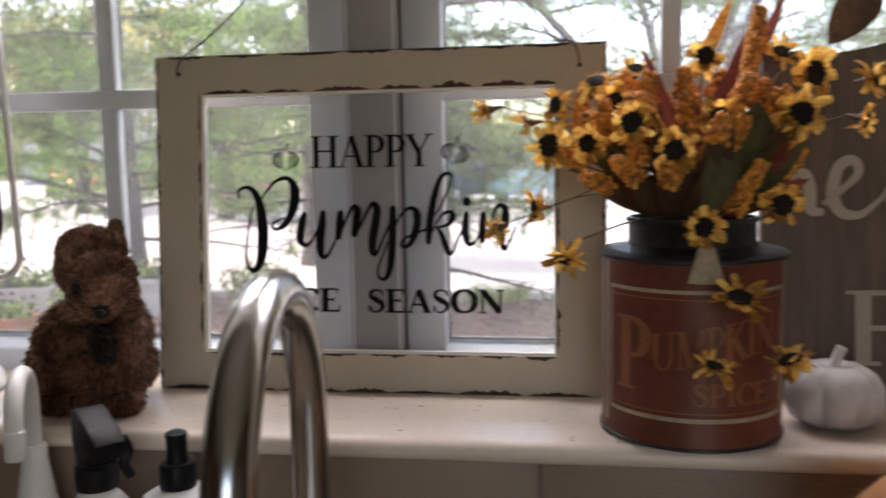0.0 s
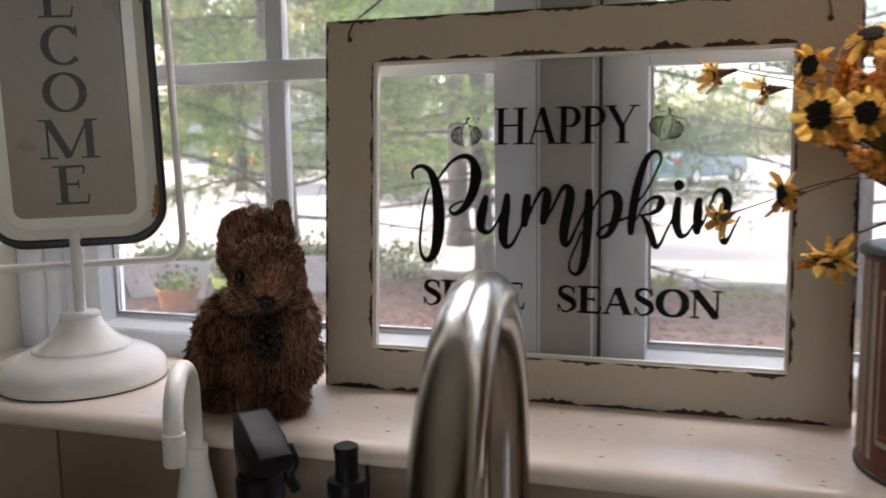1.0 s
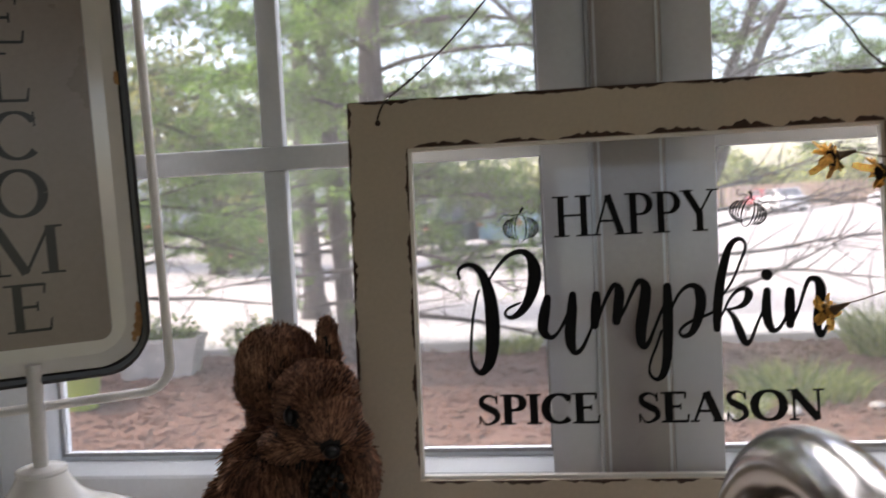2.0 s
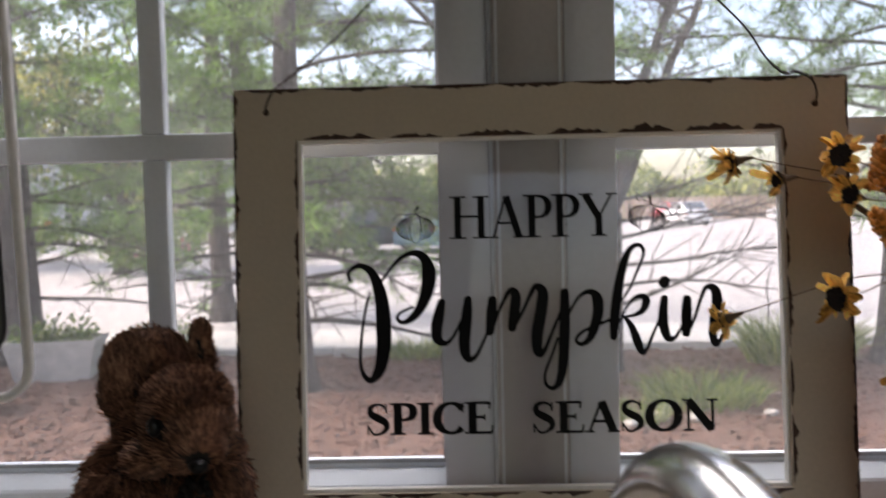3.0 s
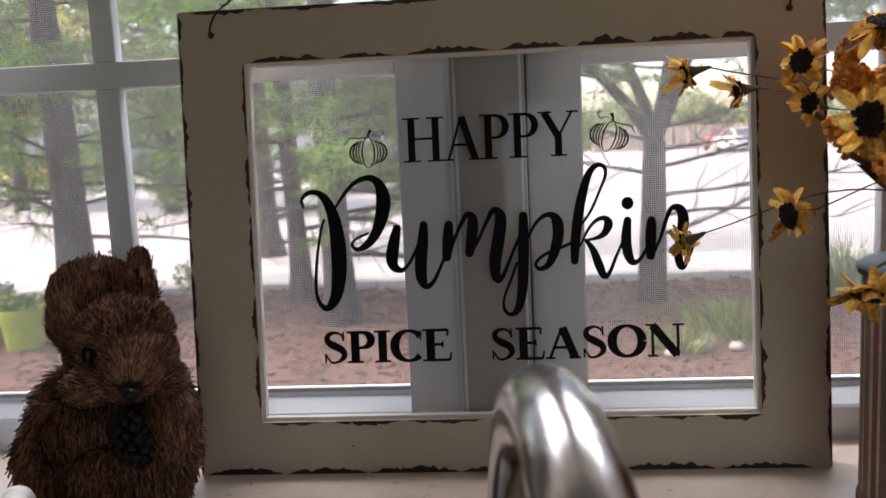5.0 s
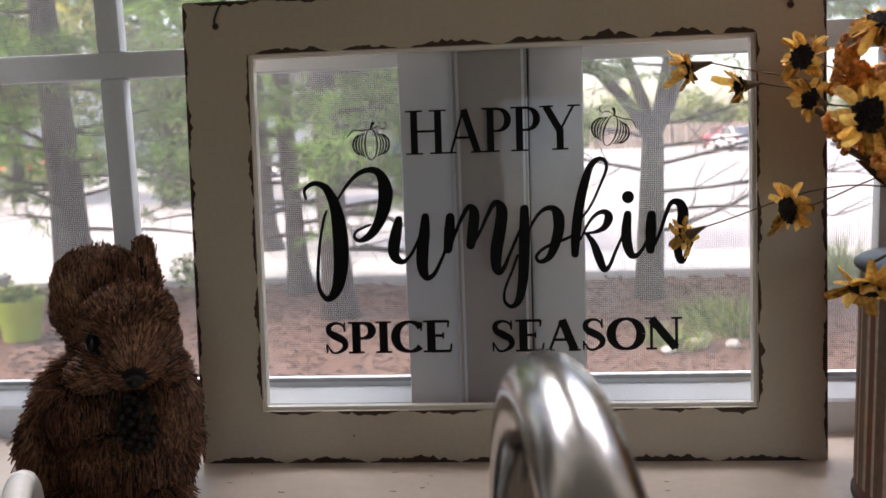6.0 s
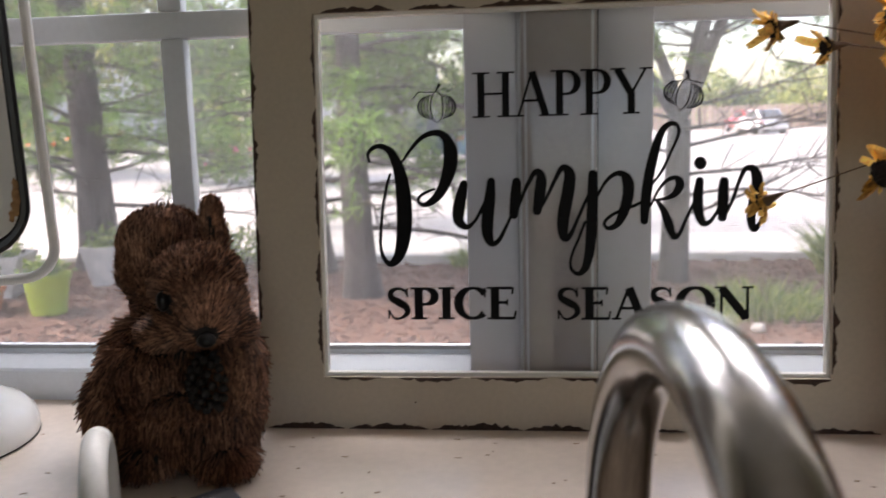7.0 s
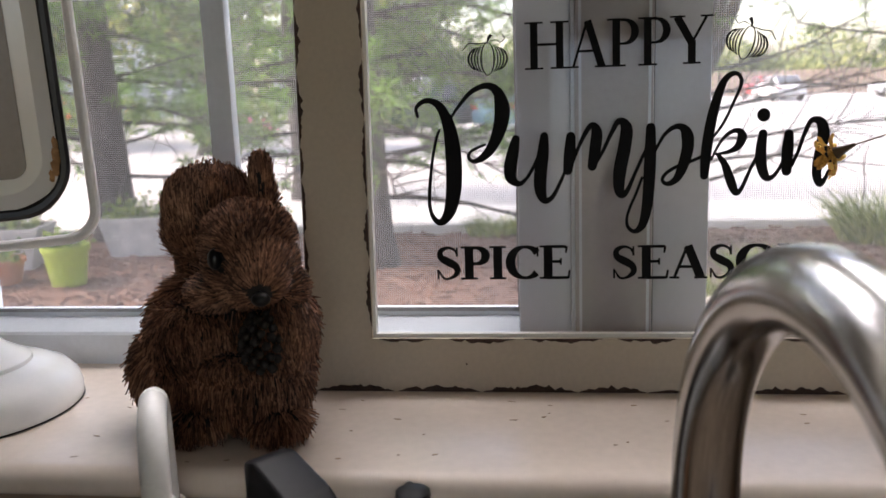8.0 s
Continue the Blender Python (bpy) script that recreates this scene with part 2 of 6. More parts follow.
M_housegrey = mat("grey_clapboard", (0.40, 0.42, 0.44), 0.7, var=0.06, scale=1)
M_roof = mat("asphalt_shingle", (0.11, 0.10, 0.10), 0.9, var=0.2, scale=2)
M_trim = mat("white_trim", (0.78, 0.78, 0.76), 0.5, var=0.03)
M_flowerpink = mat("pink_bloom", (0.65, 0.15, 0.25), 0.6)
M_flowerorange = mat("orange_bloom", (0.8, 0.18, 0.04), 0.6)


# ---- mesh helpers ----
def finish(name, bm, material, smooth=35):
    me = bpy.data.meshes.new(name)
    bmesh.ops.recalc_face_normals(bm, faces=bm.faces)
    bm.to_mesh(me)
    bm.free()
    for m in (material if isinstance(material, (list, tuple)) else [material]):
        me.materials.append(m)
    if smooth:
        me.shade_smooth()
        me.set_sharp_from_angle(angle=radians(smooth))
    return new(name, me)


def part(name, bm, material, parent, label="", smooth=35):
    ob = finish(name, bm, material, smooth)
    ob.parent = parent
    if label:
        tagged(ob, label)
    return ob


def thing(name, label, category, at=(0, 0, 0), rz=0.0, rx=0.0, group="", kind=""):
    ob = new(name)
    ob.empty_display_size = 0.02
    ob.matrix_world = pose(*at, rx, 0, rz)
    return tagged(ob, label, category, group, kind)


def box(bm, x0, x1, y0, y1, z0, z1, bevel=0.0, seg=2):
    vs = [bm.verts.new(p) for p in ((x0, y0, z0), (x1, y0, z0), (x1, y1, z0), (x0, y1, z0), (x0, y0, z1), (x1, y0, z1), (x1, y1, z1), (x0, y1, z1))]
    fs = [bm.faces.new([vs[i] for i in f]) for f in ((3, 2, 1, 0), (4, 5, 6, 7), (0, 1, 5, 4), (1, 2, 6, 5), (2, 3, 7, 6), (3, 0, 4, 7))]
    if bevel:
        bmesh.ops.bevel(bm, geom=list({e for f in fs for e in f.edges}), offset=bevel, segments=seg, profile=0.5, affect='EDGES')
    return bm


def boxes(*specs, bevel=0.0):
    bm = bmesh.new()
    for s in specs:
        box(bm, *s, bevel=bevel)
    return bm


def lathe(bm, profile, n=32, at=(0, 0), wobble=None):
    rings = []
    for r, z in profile:
        ring = []
        for i in range(n):
            a = 2 * math.pi * i / n
            k = wobble(a) if wobble else 1.0
            ring.append(bm.verts.new((at[0] + r * k * math.cos(a), at[1] + r * k * math.sin(a), z)))
        rings.append(ring)
    for a, b in zip(rings, rings[1:]):
        for i in range(n):
            bm.faces.new((a[i], a[(i + 1) % n], b[(i + 1) % n], b[i]))
    for ring, r in ((rings[0], profile[0][0]), (rings[-1], profile[-1][0])):
        if r > 1e-6:
            bm.faces.new(ring)
    return bm


def spline(pts, steps=6):
    """Catmull-Rom through tuples of any length."""
    p = [np.array(q, float) for q in pts]
    p = [2 * p[0] - p[1]] + p + [2 * p[-1] - p[-2]]
    out = []
    for a, b, c, d in zip(p, p[1:], p[2:], p[3:]):
        for i in range(steps):
            t = i / steps
            out.append(0.5 * (2 * b + (c - a) * t + (2 * a - 5 * b + 4 * c - d) * t * t + (3 * b - a - 3 * c + d) * t ** 3))
    out.append(p[-2])
    return out


def tube(bm, pts, radius, n=10, cap=True):
    """A round bar along points; radius: one number or one for each point."""
    pts = [Vector(p[:3]) for p in pts]
    rad = [radius] * len(pts) if isinstance(radius, (int, float)) else radius
    rings = []
    side = None
    for i, p in enumerate(pts):
        d = (pts[min(i + 1, len(pts) - 1)] - pts[max(i - 1, 0)]).normalized()
        if side is None:
            side = d.orthogonal().normalized()
        side = (side - d * side.dot(d)).normalized()
        up = d.cross(side)
        rings.append([bm.verts.new(p + rad[i] * (math.cos(2 * math.pi * k / n) * side + math.sin(2 * math.pi * k / n) * up)) for k in range(n)])
    for a, b in zip(rings, rings[1:]):
        for k in range(n):
            bm.faces.new((a[k], a[(k + 1) % n], b[(k + 1) % n], b[k]))
    if cap:
        bm.faces.new(rings[0][::-1]), bm.faces.new(rings[-1])
    return bm


def ball(bm, c, r, seg=16, rings=10, rot=None):
    m = Matrix.Translation(c) @ (rot.to_4x4() if rot else Matrix.Identity(4)) @ Matrix.Diagonal((*(r if isinstance(r, tuple) else (r, r, r)), 1))
    bmesh.ops.create_uvsphere(bm, u_segments=seg, v_segments=rings, radius=1.0, matrix=m)
    return bm


def ribbon(bm, pts, y=0.0, thick=0.0006, place=None):
    """A flat stroke of changing width in the x-z plane, its front at y, with real thickness. place maps (x, y, z) elsewhere."""
    place = place or (lambda x, y_, z: (x, y_, z))
    rows = []
    for i, (x, z, w) in enumerate(pts):
        a, b = pts[max(i - 1, 0)], pts[min(i + 1, len(pts) - 1)]
        dx, dz = b[0] - a[0], b[1] - a[1]
        k = math.hypot(dx, dz) or 1.0
        nx, nz = -dz / k * w / 2, dx / k * w / 2
        rows.append([bm.verts.new(place(x + s * nx, yy, z + s * nz)) for yy in (y, y + thick) for s in (1, -1)])
    for a, b in zip(rows, rows[1:]):
        for i, j in ((0, 1), (1, 3), (3, 2), (2, 0)):
            bm.faces.new((a[i], a[j], b[j], b[i]))
    for r in (rows[0], rows[-1]):
        bm.faces.new((r[0], r[1], r[3], r[2]))
    return bm


def rounded(w, h, r, n=8):
    """Outline of a rounded rectangle, centred."""
    out = []
    for cx, cz, a0 in ((w / 2 - r, h / 2 - r, 0), (-w / 2 + r, h / 2 - r, 90), (-w / 2 + r, -h / 2 + r, 180), (w / 2 - r, -h / 2 + r, 270)):
        for i in range(n + 1):
            a = radians(a0 + 90 * i / n)
            out.append((cx + r * math.cos(a), cz + r * math.sin(a)))
    return out


def slab(bm, outline, y0, y1, dz=0.0):
    """A plate with that outline in x-z between two depths."""
    a = [bm.verts.new((x, y0, z + dz)) for x, z in outline]
    b = [bm.verts.new((x, y1, z + dz)) for x, z in outline]
    bm.faces.new(a), bm.faces.new(b[::-1])
    for i in range(len(a)):
        j = (i + 1) % len(a)
        bm.faces.new((a[i], b[i], b[j], a[j]))
    return bm


def arc(cx, cz, rx, rz, a0, a1, w0, w1=None, n=18):
    """Stroke along an ellipse: thin (w0) at top and bottom, w1 at the sides."""
    out = []
    for i in range(n + 1):
        a = radians(a0 + (a1 - a0) * i / n)
        w = w0 + ((w1 or w0) - w0) * abs(math.cos(a)) ** 1.5
        out.append((cx + rx * math.cos(a), cz + rz * math.sin(a), w))
    return out


THICK, THIN = 0.185, 0.062


def stem_of(x, w=THICK, z0=0.0, z1=1.0):
    return [[(x, z0, w), (x, z1, w)], [(x - w, z0 + 0.02, 0.045), (x + w, z0 + 0.02, 0.045)], [(x - w, z1 - 0.02, 0.045), (x + w, z1 - 0.02, 0.045)]]


def glyph(ch):
    """Strokes of a serif capital of height 1, and its advance."""
    if ch == "H":
        return stem_of(0.16) + stem_of(0.68) + [[(0.16, 0.52, THIN), (0.68, 0.52, THIN)]], 0.86
    if ch == "A":
        return [[(0.09, 0.02, THIN), (0.37, 0.98, THIN)], [(0.38, 0.98, THICK), (0.66, 0.02, THICK)], [(0.18, 0.35, THIN), (0.56, 0.35, THIN)],
                [(-0.02, 0.02, 0.045), (0.2, 0.02, 0.045)], [(0.52, 0.02, 0.045), (0.8, 0.02, 0.045)]], 0.8
    if ch == "P":
        return stem_of(0.15) + [[(0.15, 0.965, THIN), (0.3, 0.965, THIN)] + arc(0.3, 0.72, 0.22, 0.245, 90, -90, THIN, THICK) + [(0.15, 0.475, THIN)]], 0.62
    if ch == "Y":
        return [[(0.1, 0.98, THICK), (0.38, 0.45, THICK)], [(0.68, 0.98, THIN), (0.4, 0.45, THIN)], [(0.39, 0.0, THICK), (0.39, 0.48, THICK)],
                [(0.22, 0.02, 0.045), (0.56, 0.02, 0.045)], [(-0.04, 0.98, 0.045), (0.26, 0.98, 0.045)], [(0.56, 0.98, 0.045), (0.82, 0.98, 0.045)]], 0.8
    if ch == "S":
        return [spline([(0.50, 0.74, 0.03), (0.45, 0.9, 0.05), (0.30, 0.975, 0.06), (0.14, 0.88, 0.11), (0.14, 0.68, 0.14), (0.30, 0.54, 0.17), (0.47, 0.40, 0.15), (0.50, 0.20, 0.12), (0.36, 0.04, 0.06), (0.2, 0.03, 0.05), (0.08, 0.28, 0.03)], 4),
                [(0.50, 0.7, 0.045), (0.50, 0.99, 0.035)], [(0.075, 0.3, 0.045), (0.075, 0.01, 0.035)]], 0.62
    if ch == "I":
        return stem_of(0.17), 0.36
    if ch == "C":
        return [arc(0.42, 0.5, 0.33, 0.475, 38, 318, THIN, THICK + 0.02, 26), [(0.69, 0.68, 0.04), (0.69, 0.98, 0.04)]], 0.76
    if ch == "E":
        return stem_of(0.16) + [[(0.16, 0.975, THIN), (0.56, 0.975, THIN)], [(0.16, 0.52, THIN), (0.44, 0.52, THIN)], [(0.16, 0.025, THIN), (0.6, 0.025, THIN)],
                                [(0.55, 0.78, 0.04), (0.57, 0.99, 0.05)], [(0.44, 0.42, 0.04), (0.44, 0.62, 0.04)], [(0.6, 0.01, 0.05), (0.63, 0.26, 0.04)]], 0.68
    if ch == "O":
        return [arc(0.43, 0.5, 0.34, 0.475, 0, 360, THIN, THICK + 0.02, 34)], 0.86
    if ch == "N":
        return [[(0.15, 0.0, THIN), (0.15, 1.0, THIN)], [(0.15, 0.97, THICK), (0.7, 0.03, THICK)], [(0.72, 0.0, THIN), (0.72, 1.0, THIN)],
                [(0.0, 0.98, 0.045), (0.2, 0.98, 0.045)], [(0.03, 0.02, 0.045), (0.27, 0.02, 0.045)], [(0.6, 0.98, 0.045), (0.85, 0.98, 0.045)]], 0.86
    if ch == "L":
        return stem_of(0.16) + [[(0.16, 0.025, THIN), (0.58, 0.025, THIN)], [(0.58, 0.01, 0.05), (0.62, 0.28, 0.04)]], 0.66
    if ch == "M":
        return [[(0.15, 0.0, THIN), (0.15, 1.0, THIN)], [(0.17, 0.98, THICK), (0.5, 0.03, THICK)], [(0.5, 0.03, THIN), (0.84, 0.98, THIN)], [(0.86, 0.0, THICK), (0.86, 1.0, THICK)],
                [(0.0, 0.02, 0.045), (0.3, 0.02, 0.045)], [(0.7, 0.02, 0.045), (1.02, 0.02, 0.045)], [(0.0, 0.98, 0.045), (0.2, 0.98, 0.045)], [(0.84, 0.98, 0.045), (1.02, 0.98, 0.045)]], 1.02
    if ch == "W":
        return [[(0.08, 0.98, THICK), (0.32, 0.02, THICK)], [(0.32, 0.02, THIN), (0.54, 0.98, THIN)], [(0.54, 0.98, THICK), (0.78, 0.02, THICK)], [(0.78, 0.02, THIN), (1.0, 0.98, THIN)],
                [(-0.05, 0.98, 0.045), (0.22, 0.98, 0.045)], [(0.88, 0.98, 0.045), (1.1, 0.98, 0.045)]], 1.08
    if ch == "U":
        return [[(0.15, 1.0, THICK), (0.15, 0.35, THICK)] + arc(0.42, 0.33, 0.27, 0.3, 180, 360, THIN, 0.1, 12) + [(0.69, 1.0, THIN)],
                [(0.0, 0.98, 0.045), (0.3, 0.98, 0.045)], [(0.55, 0.98, 0.045), (0.82, 0.98, 0.045)]], 0.84
    if ch == "K":
        return stem_of(0.16) + [[(0.2, 0.42, THIN), (0.66, 0.98, THIN)], [(0.32, 0.56, THICK), (0.72, 0.02, THICK)], [(0.55, 0.98, 0.045), (0.8, 0.98, 0.045)], [(0.6, 0.02, 0.045), (0.86, 0.02, 0.045)]], 0.84
    return stem_of(0.16) + [[(0.16, 0.975, THIN), (0.56, 0.975, THIN)], [(0.16, 0.5, THIN), (0.44, 0.5, THIN)], [(0.56, 0.74, 0.04), (0.57, 0.99, 0.05)]], 0.62  # F


def lettering(word, x0, x1, z0, height, material, parent, y=0.0, thick=0.0004, place=None, label="", bold=1.0):
    """Cut letters of a word, each a part, between x0 and x1 on the baseline z0."""
    total = sum(glyph(c)[1] for c in word)
    kx = (x1 - x0) / total
    x = x0
    for k, c in enumerate(word):
        strokes, adv = glyph(c)
        bm = bmesh.new()
        for j, s in enumerate(strokes):
            ribbon(bm, [(x + px * kx, z0 + pz * height, bold * w * (height + kx) / 2) for px, pz, w in s], y - 0.00004 * j, thick, place)
        part("letter", bm, material, parent, label, smooth=0)
        x += adv * kx


# ---- the wall, the window and the sill ----
X0, X1 = -0.645, 0.633      # the window recess
TOP = S + 1.12
YIN, YOUT = -0.11, 0.16     # inner and outer faces of the wall

tagged(finish("floor", boxes((-2.4, 2.6, -3.6, YIN, -0.1, 0.0)), M_floor), "brown wooden kitchen floor", "floor", kind="structure")
tagged(finish("ceiling", boxes((-2.5, 2.7, -3.7, YOUT, 2.45, 2.6)), M_ceiling), "white kitchen ceiling", "ceiling", kind="structure")
tagged(finish("wall_north", boxes((-2.5, X0, YIN, YOUT, -0.4, 2.45), (X1, 2.7, YIN, YOUT, -0.4, 2.45), (X0, X1, YIN, YOUT, TOP, 2.45), (X0, X1, YIN, YOUT, -0.4, S - 0.0205)), M_wall, 0),
       "cream painted wall round the window recess", "wall", kind="structure")
# unseen room walls, coloured dark brown to cut light bounced onto the sign
tagged(finish("wall_west", boxes((-2.5, -2.4, -3.7, YIN, 0, 2.45)), M_darkwall), "plain dark brown kitchen wall out of view", "wall", kind="structure")
tagged(finish("wall_east", boxes((2.6, 2.7, -3.7, YIN, 0, 2.45)), M_darkwall), "plain dark brown kitchen wall out of view", "wall", kind="structure")
# the opening is added to hold the fill lamp
tagged(finish("wall_south", boxes((-2.4, 0.0, -3.7, -3.6, 0, 2.45), (1.8, 2.6, -3.7, -3.6, 0, 2.45), (0.0, 1.8, -3.7, -3.6, 2.05, 2.45)), M_darkwall),
       "plain dark brown kitchen wall out of view, with an added opening", "wall", kind="structure")

# sill: one thick board with a rounded nose
bm = bmesh.new()
prof = [(0.075, -0.020), (-0.128, -0.020)] + [(-0.128 - 0.012 * math.cos(radians(a)), -0.010 - 0.010 * math.sin(radians(a)))
                                                    for a in range(80, -91, -10)] + [(0.075, 0.0)]
a = [bm.verts.new((X0 - 0.06, y, S + z)) for y, z in prof]
b = [bm.verts.new((X1 + 0.06, y, S + z)) for y, z in prof]
bm.faces.new(a), bm.faces.new(b[::-1])
for i in range(len(a)):
    j = (i + 1) % len(a)
    bm.faces.new((a[i], b[i], b[j], a[j]))
sill = tagged(finish("window_sill", bm, M_sill), "glossy cream window sill with small scuffs", "window sill", kind="structure")
rng = random.Random(5)
for i in range(46):
    x, y = rng.uniform(-0.42, 0.34), rng.uniform(-0.128, -0.012)
    ln, w, ang = rng.uniform(0.0008, 0.0032), rng.uniform(0.0003, 0.0009), rng.uniform(-0.5, 0.5)
    bm = bmesh.new()
    n = 8
    vs = []
    for k in range(n):
        t = 2 * math.pi * k / n
        u, v = ln * math.cos(t) * rng.uniform(0.7, 1.1), w * math.sin(t) * rng.uniform(0.6, 1.2)
        vs.append((x + u * math.cos(ang) - v * math.sin(ang), y + u * math.sin(ang) + v * math.cos(ang)))
    lo = [bm.verts.new((px, py, S - 0.0001)) for px, py in vs]
    hi = [bm.verts.new((px, py, S + 0.00025)) for px, py in vs]
    bm.faces.new(hi)
    for k in range(n):
        bm.faces.new((lo[k], lo[(k + 1) % n], hi[(k + 1) % n], hi[k]))
    part("scuff", bm, M_speck, sill, smooth=0)

# counter and the tiles under the sill
COUNTER = S - 0.16
tagged(finish("counter", boxes((-1.6, 1.6, -0.74, YIN - 0.002, COUNTER - 0.035, COUNTER), bevel=0.004), M_counter), "dark speckled stone kitchen counter", "counter")
cab = thing("base_cabinet", "plain brown base cabinet under the counter", "cabinet", (0, 0, 0))
part("body", boxes((-1.6, 1.6, -0.70, YIN - 0.002, 0.0, COUNTER - 0.036)), M_cabinet, cab)
splash = tagged(finish("backsplash", boxes((-1.0, 1.0, YIN - 0.006, YIN - 0.001, COUNTER, S - 0.0205)), M_grout), "grout bed of the brown stone tile backsplash", "backsplash", kind="structure")


def window_unit(name, xa, xb, hinge):
    """A casement with its screen and grille: outer frame, sash members, bars, panes and wires between xa and xb (clear glass)."""
    w = thing(name, "white vinyl casement window with a grille and an insect screen", "window", (0, 0, S), kind="structure")
    zb, zt = 0.0385, 1.06
    left, right = hinge
    xm = (xa + xb) / 2
    # sash stiles and rails
    for x0, x1 in ((left, xa), (xb, right)):
        # stiles beside the post take the shade-darkened vinyl
        part("stile", boxes((x0, x1, 0.058, 0.10, 0.0, zt + 0.05), bevel=0.0015), M_stileshade if abs(x0 + x1) < 0.2 else M_vinyl, w)
    part("top_rail", boxes((xa, xb, 0.058, 0.10, zt, zt + 0.05), bevel=0.0015), M_vinyl, w)
    # sloped bottom rail with its ledge
    bm = bmesh.new()
    pr = [(0.057, 0.0), (0.055, 0.0255), (0.057, 0.0278), (0.083, 0.0345), (0.083, 0.038), (0.10, 0.038), (0.10, 0.0)]
    p = [bm.verts.new((xa, y, z)) for y, z in pr]
    q = [bm.verts.new((xb, y, z)) for y, z in pr]
    bm.faces.new(p), bm.faces.new(q[::-1])
    for i in range(len(p)):
        j = (i + 1) % len(p)
        bm.faces.new((p[i], q[i], q[j], p[j]))
    part("bottom_rail", bm, M_vinyl, w, smooth=20)
    part("screen_edge", boxes((xa, xb, 0.083, 0.087, zb - 0.0008, zb + 0.0022), (xa, xa + 0.0022, 0.083, 0.087, zb, zt), (xb - 0.0022, xb, 0.083, 0.087, zb, zt)), M_spline, w, "grey screen spline")
    # grille
    bars = []
    for i in range(1, 4):
        z = 0.0443 + 0.2495 * i + 0.0115 * (2 * i - 1)
        bars.append(z)
        part("grille_bar", boxes((xa, xb, 0.062, 0.076, z - 0.0105, z + 0.0105), bevel=0.002), M_vinyl, w)
    edges = [zb] + bars + [zt]
    for z0, z1 in zip(edges, edges[1:]):
        part("grille_bar", boxes((xm - 0.0098, xm + 0.0098, 0.0625, 0.0755, z0 + 0.0105 * (z0 != zb), z1 - 0.0105 * (z1 != zt)), bevel=0.002), M_vinyl, w)
        for x0, x1 in ((xa, xm), (xm, xb)):
            pane = part("pane", boxes((x0, x1, 0.0905, 0.0935, z0, z1)), M_glass, w, "clear glass pane", smooth=0)
            pane.visible_shadow = False
    # insect screen: every wire
    verts, faces = [], []

    def wire(a, c, u, v):
        k = len(verts)
        for p in (a, c):
            for s, t in ((1, 0), (0, 1), (-1, 0), (0, -1)):
                verts.append(tuple(p[i] + s * u[i] + t * v[i] for i in range(3)))
        faces.extend((k + i, k + (i + 1) % 4, k + 4 + (i + 1) % 4, k + 4 + i) for i in range(4))
    pitch, r = 0.00165, 0.000155
    for i in range(int((xb - xa) / pitch)):
        x = xa + (i + 0.5) * pitch
        wire((x, 0.085, zb), (x, 0.085, 0.62), (r, 0, 0), (0, r, 0))
    for i in range(int((0.62 - zb) / pitch)):
        z = zb + (i + 0.5) * pitch
        wire((xa, 0.0853, z), (xb, 0.0853, z), (0, r, 0), (0, 0, r))
    me = bpy.data.meshes.new("insect_screen")
    me.from_pydata(verts, [], faces)
    me.materials.append(M_screen)
    sc = new("insect_screen", me)
    sc.parent = w
    tagged(sc, "fine grey insect screen", kind="stuff")
    return w


for unit, xc, way in ((window_unit("window_1", -0.538, -0.0765, (-0.585, -0.0365)), -0.0765, -1), (window_unit("window_2", 0.0643, 0.526, (0.0235, 0.573)), 0.0643, 1)):
    xa, xb = sorted((xc + way * 0.0105, xc - way * 0.001))
    part("corner_block", boxes((xa, xb, 0.050, 0.0575, 0.0, 0.0235), bevel=0.0008), M_stileshade, unit)
    part("corner_lip", boxes((xa - 0.0006, xb, 0.0485, 0.0580, 0.0236, 0.0252), bevel=0.0005), M_signbead, unit, "thin white lip")
# post between the two casements and the jamb frames at the sides
mull = thing("window_post", "white vinyl post between the two casements", "window post", (0, 0, S), kind="structure")
# cover and left bead carry the post's shade in their colour
part("centre_cover", boxes((-0.0335, 0.0218, 0.040, 0.09, 0.0, 1.12), bevel=0.002), M_covershade, mull)
part("seam", boxes((-0.0362, -0.0338, 0.050, 0.09, 0.0, 1.12)), M_vinyl, mull)
part("seam", boxes((0.0221, 0.0233, 0.050, 0.09, 0.0, 1.12)), M_gasket, mull, "dark seam")
part("bead", boxes((-0.0312, -0.0292, 0.0385, 0.0402, 0.0, 1.12)), M_stileshade, mull)
part("bead", boxes((0.0175, 0.0195, 0.0385, 0.0402, 0.0, 1.12)), M_vinyl, mull)
for x0, x1 in ((X0 + 0.001, -0.5855), (0.5735, X1 - 0.001)):
    tagged(finish("trim", boxes((x0, x1, 0.048, 0.12, S + 0.0005, S + 1.118), (min(x0, x1) + 0.018, max(x0, x1) - 0.018, 0.040, 0.048, S + 0.0005, S + 1.118), bevel=0.002), M_vinyl),
           "white vinyl window jamb", "window frame", kind="structure")
tagged(finish("trim", boxes((-0.585, 0.573, 0.048, 0.12, S + 1.1105, S + 1.1195)), M_vinyl), "white vinyl window head", "window frame", kind="structure")
tagged(finish("trim", boxes((X0, X1, 0.1005, YOUT + 0.02, S - 0.033, S - 0.002)), M_vinyl), "white outer window ledge", "window ledge", kind="structure")


# ---- the framed glass sign ----
LEAN = 4.35
sign = thing("framed_sign", "distressed cream wooden frame with lettered glass, leaning on the window", "sign", (0, 0, S), rz=0.25, rx=-LEAN)
W2, HT, BAR = 0.23, 0.3447, 0.0485
IX, IZ0, IZ1 = 0.1822, 0.0392, 0.3058
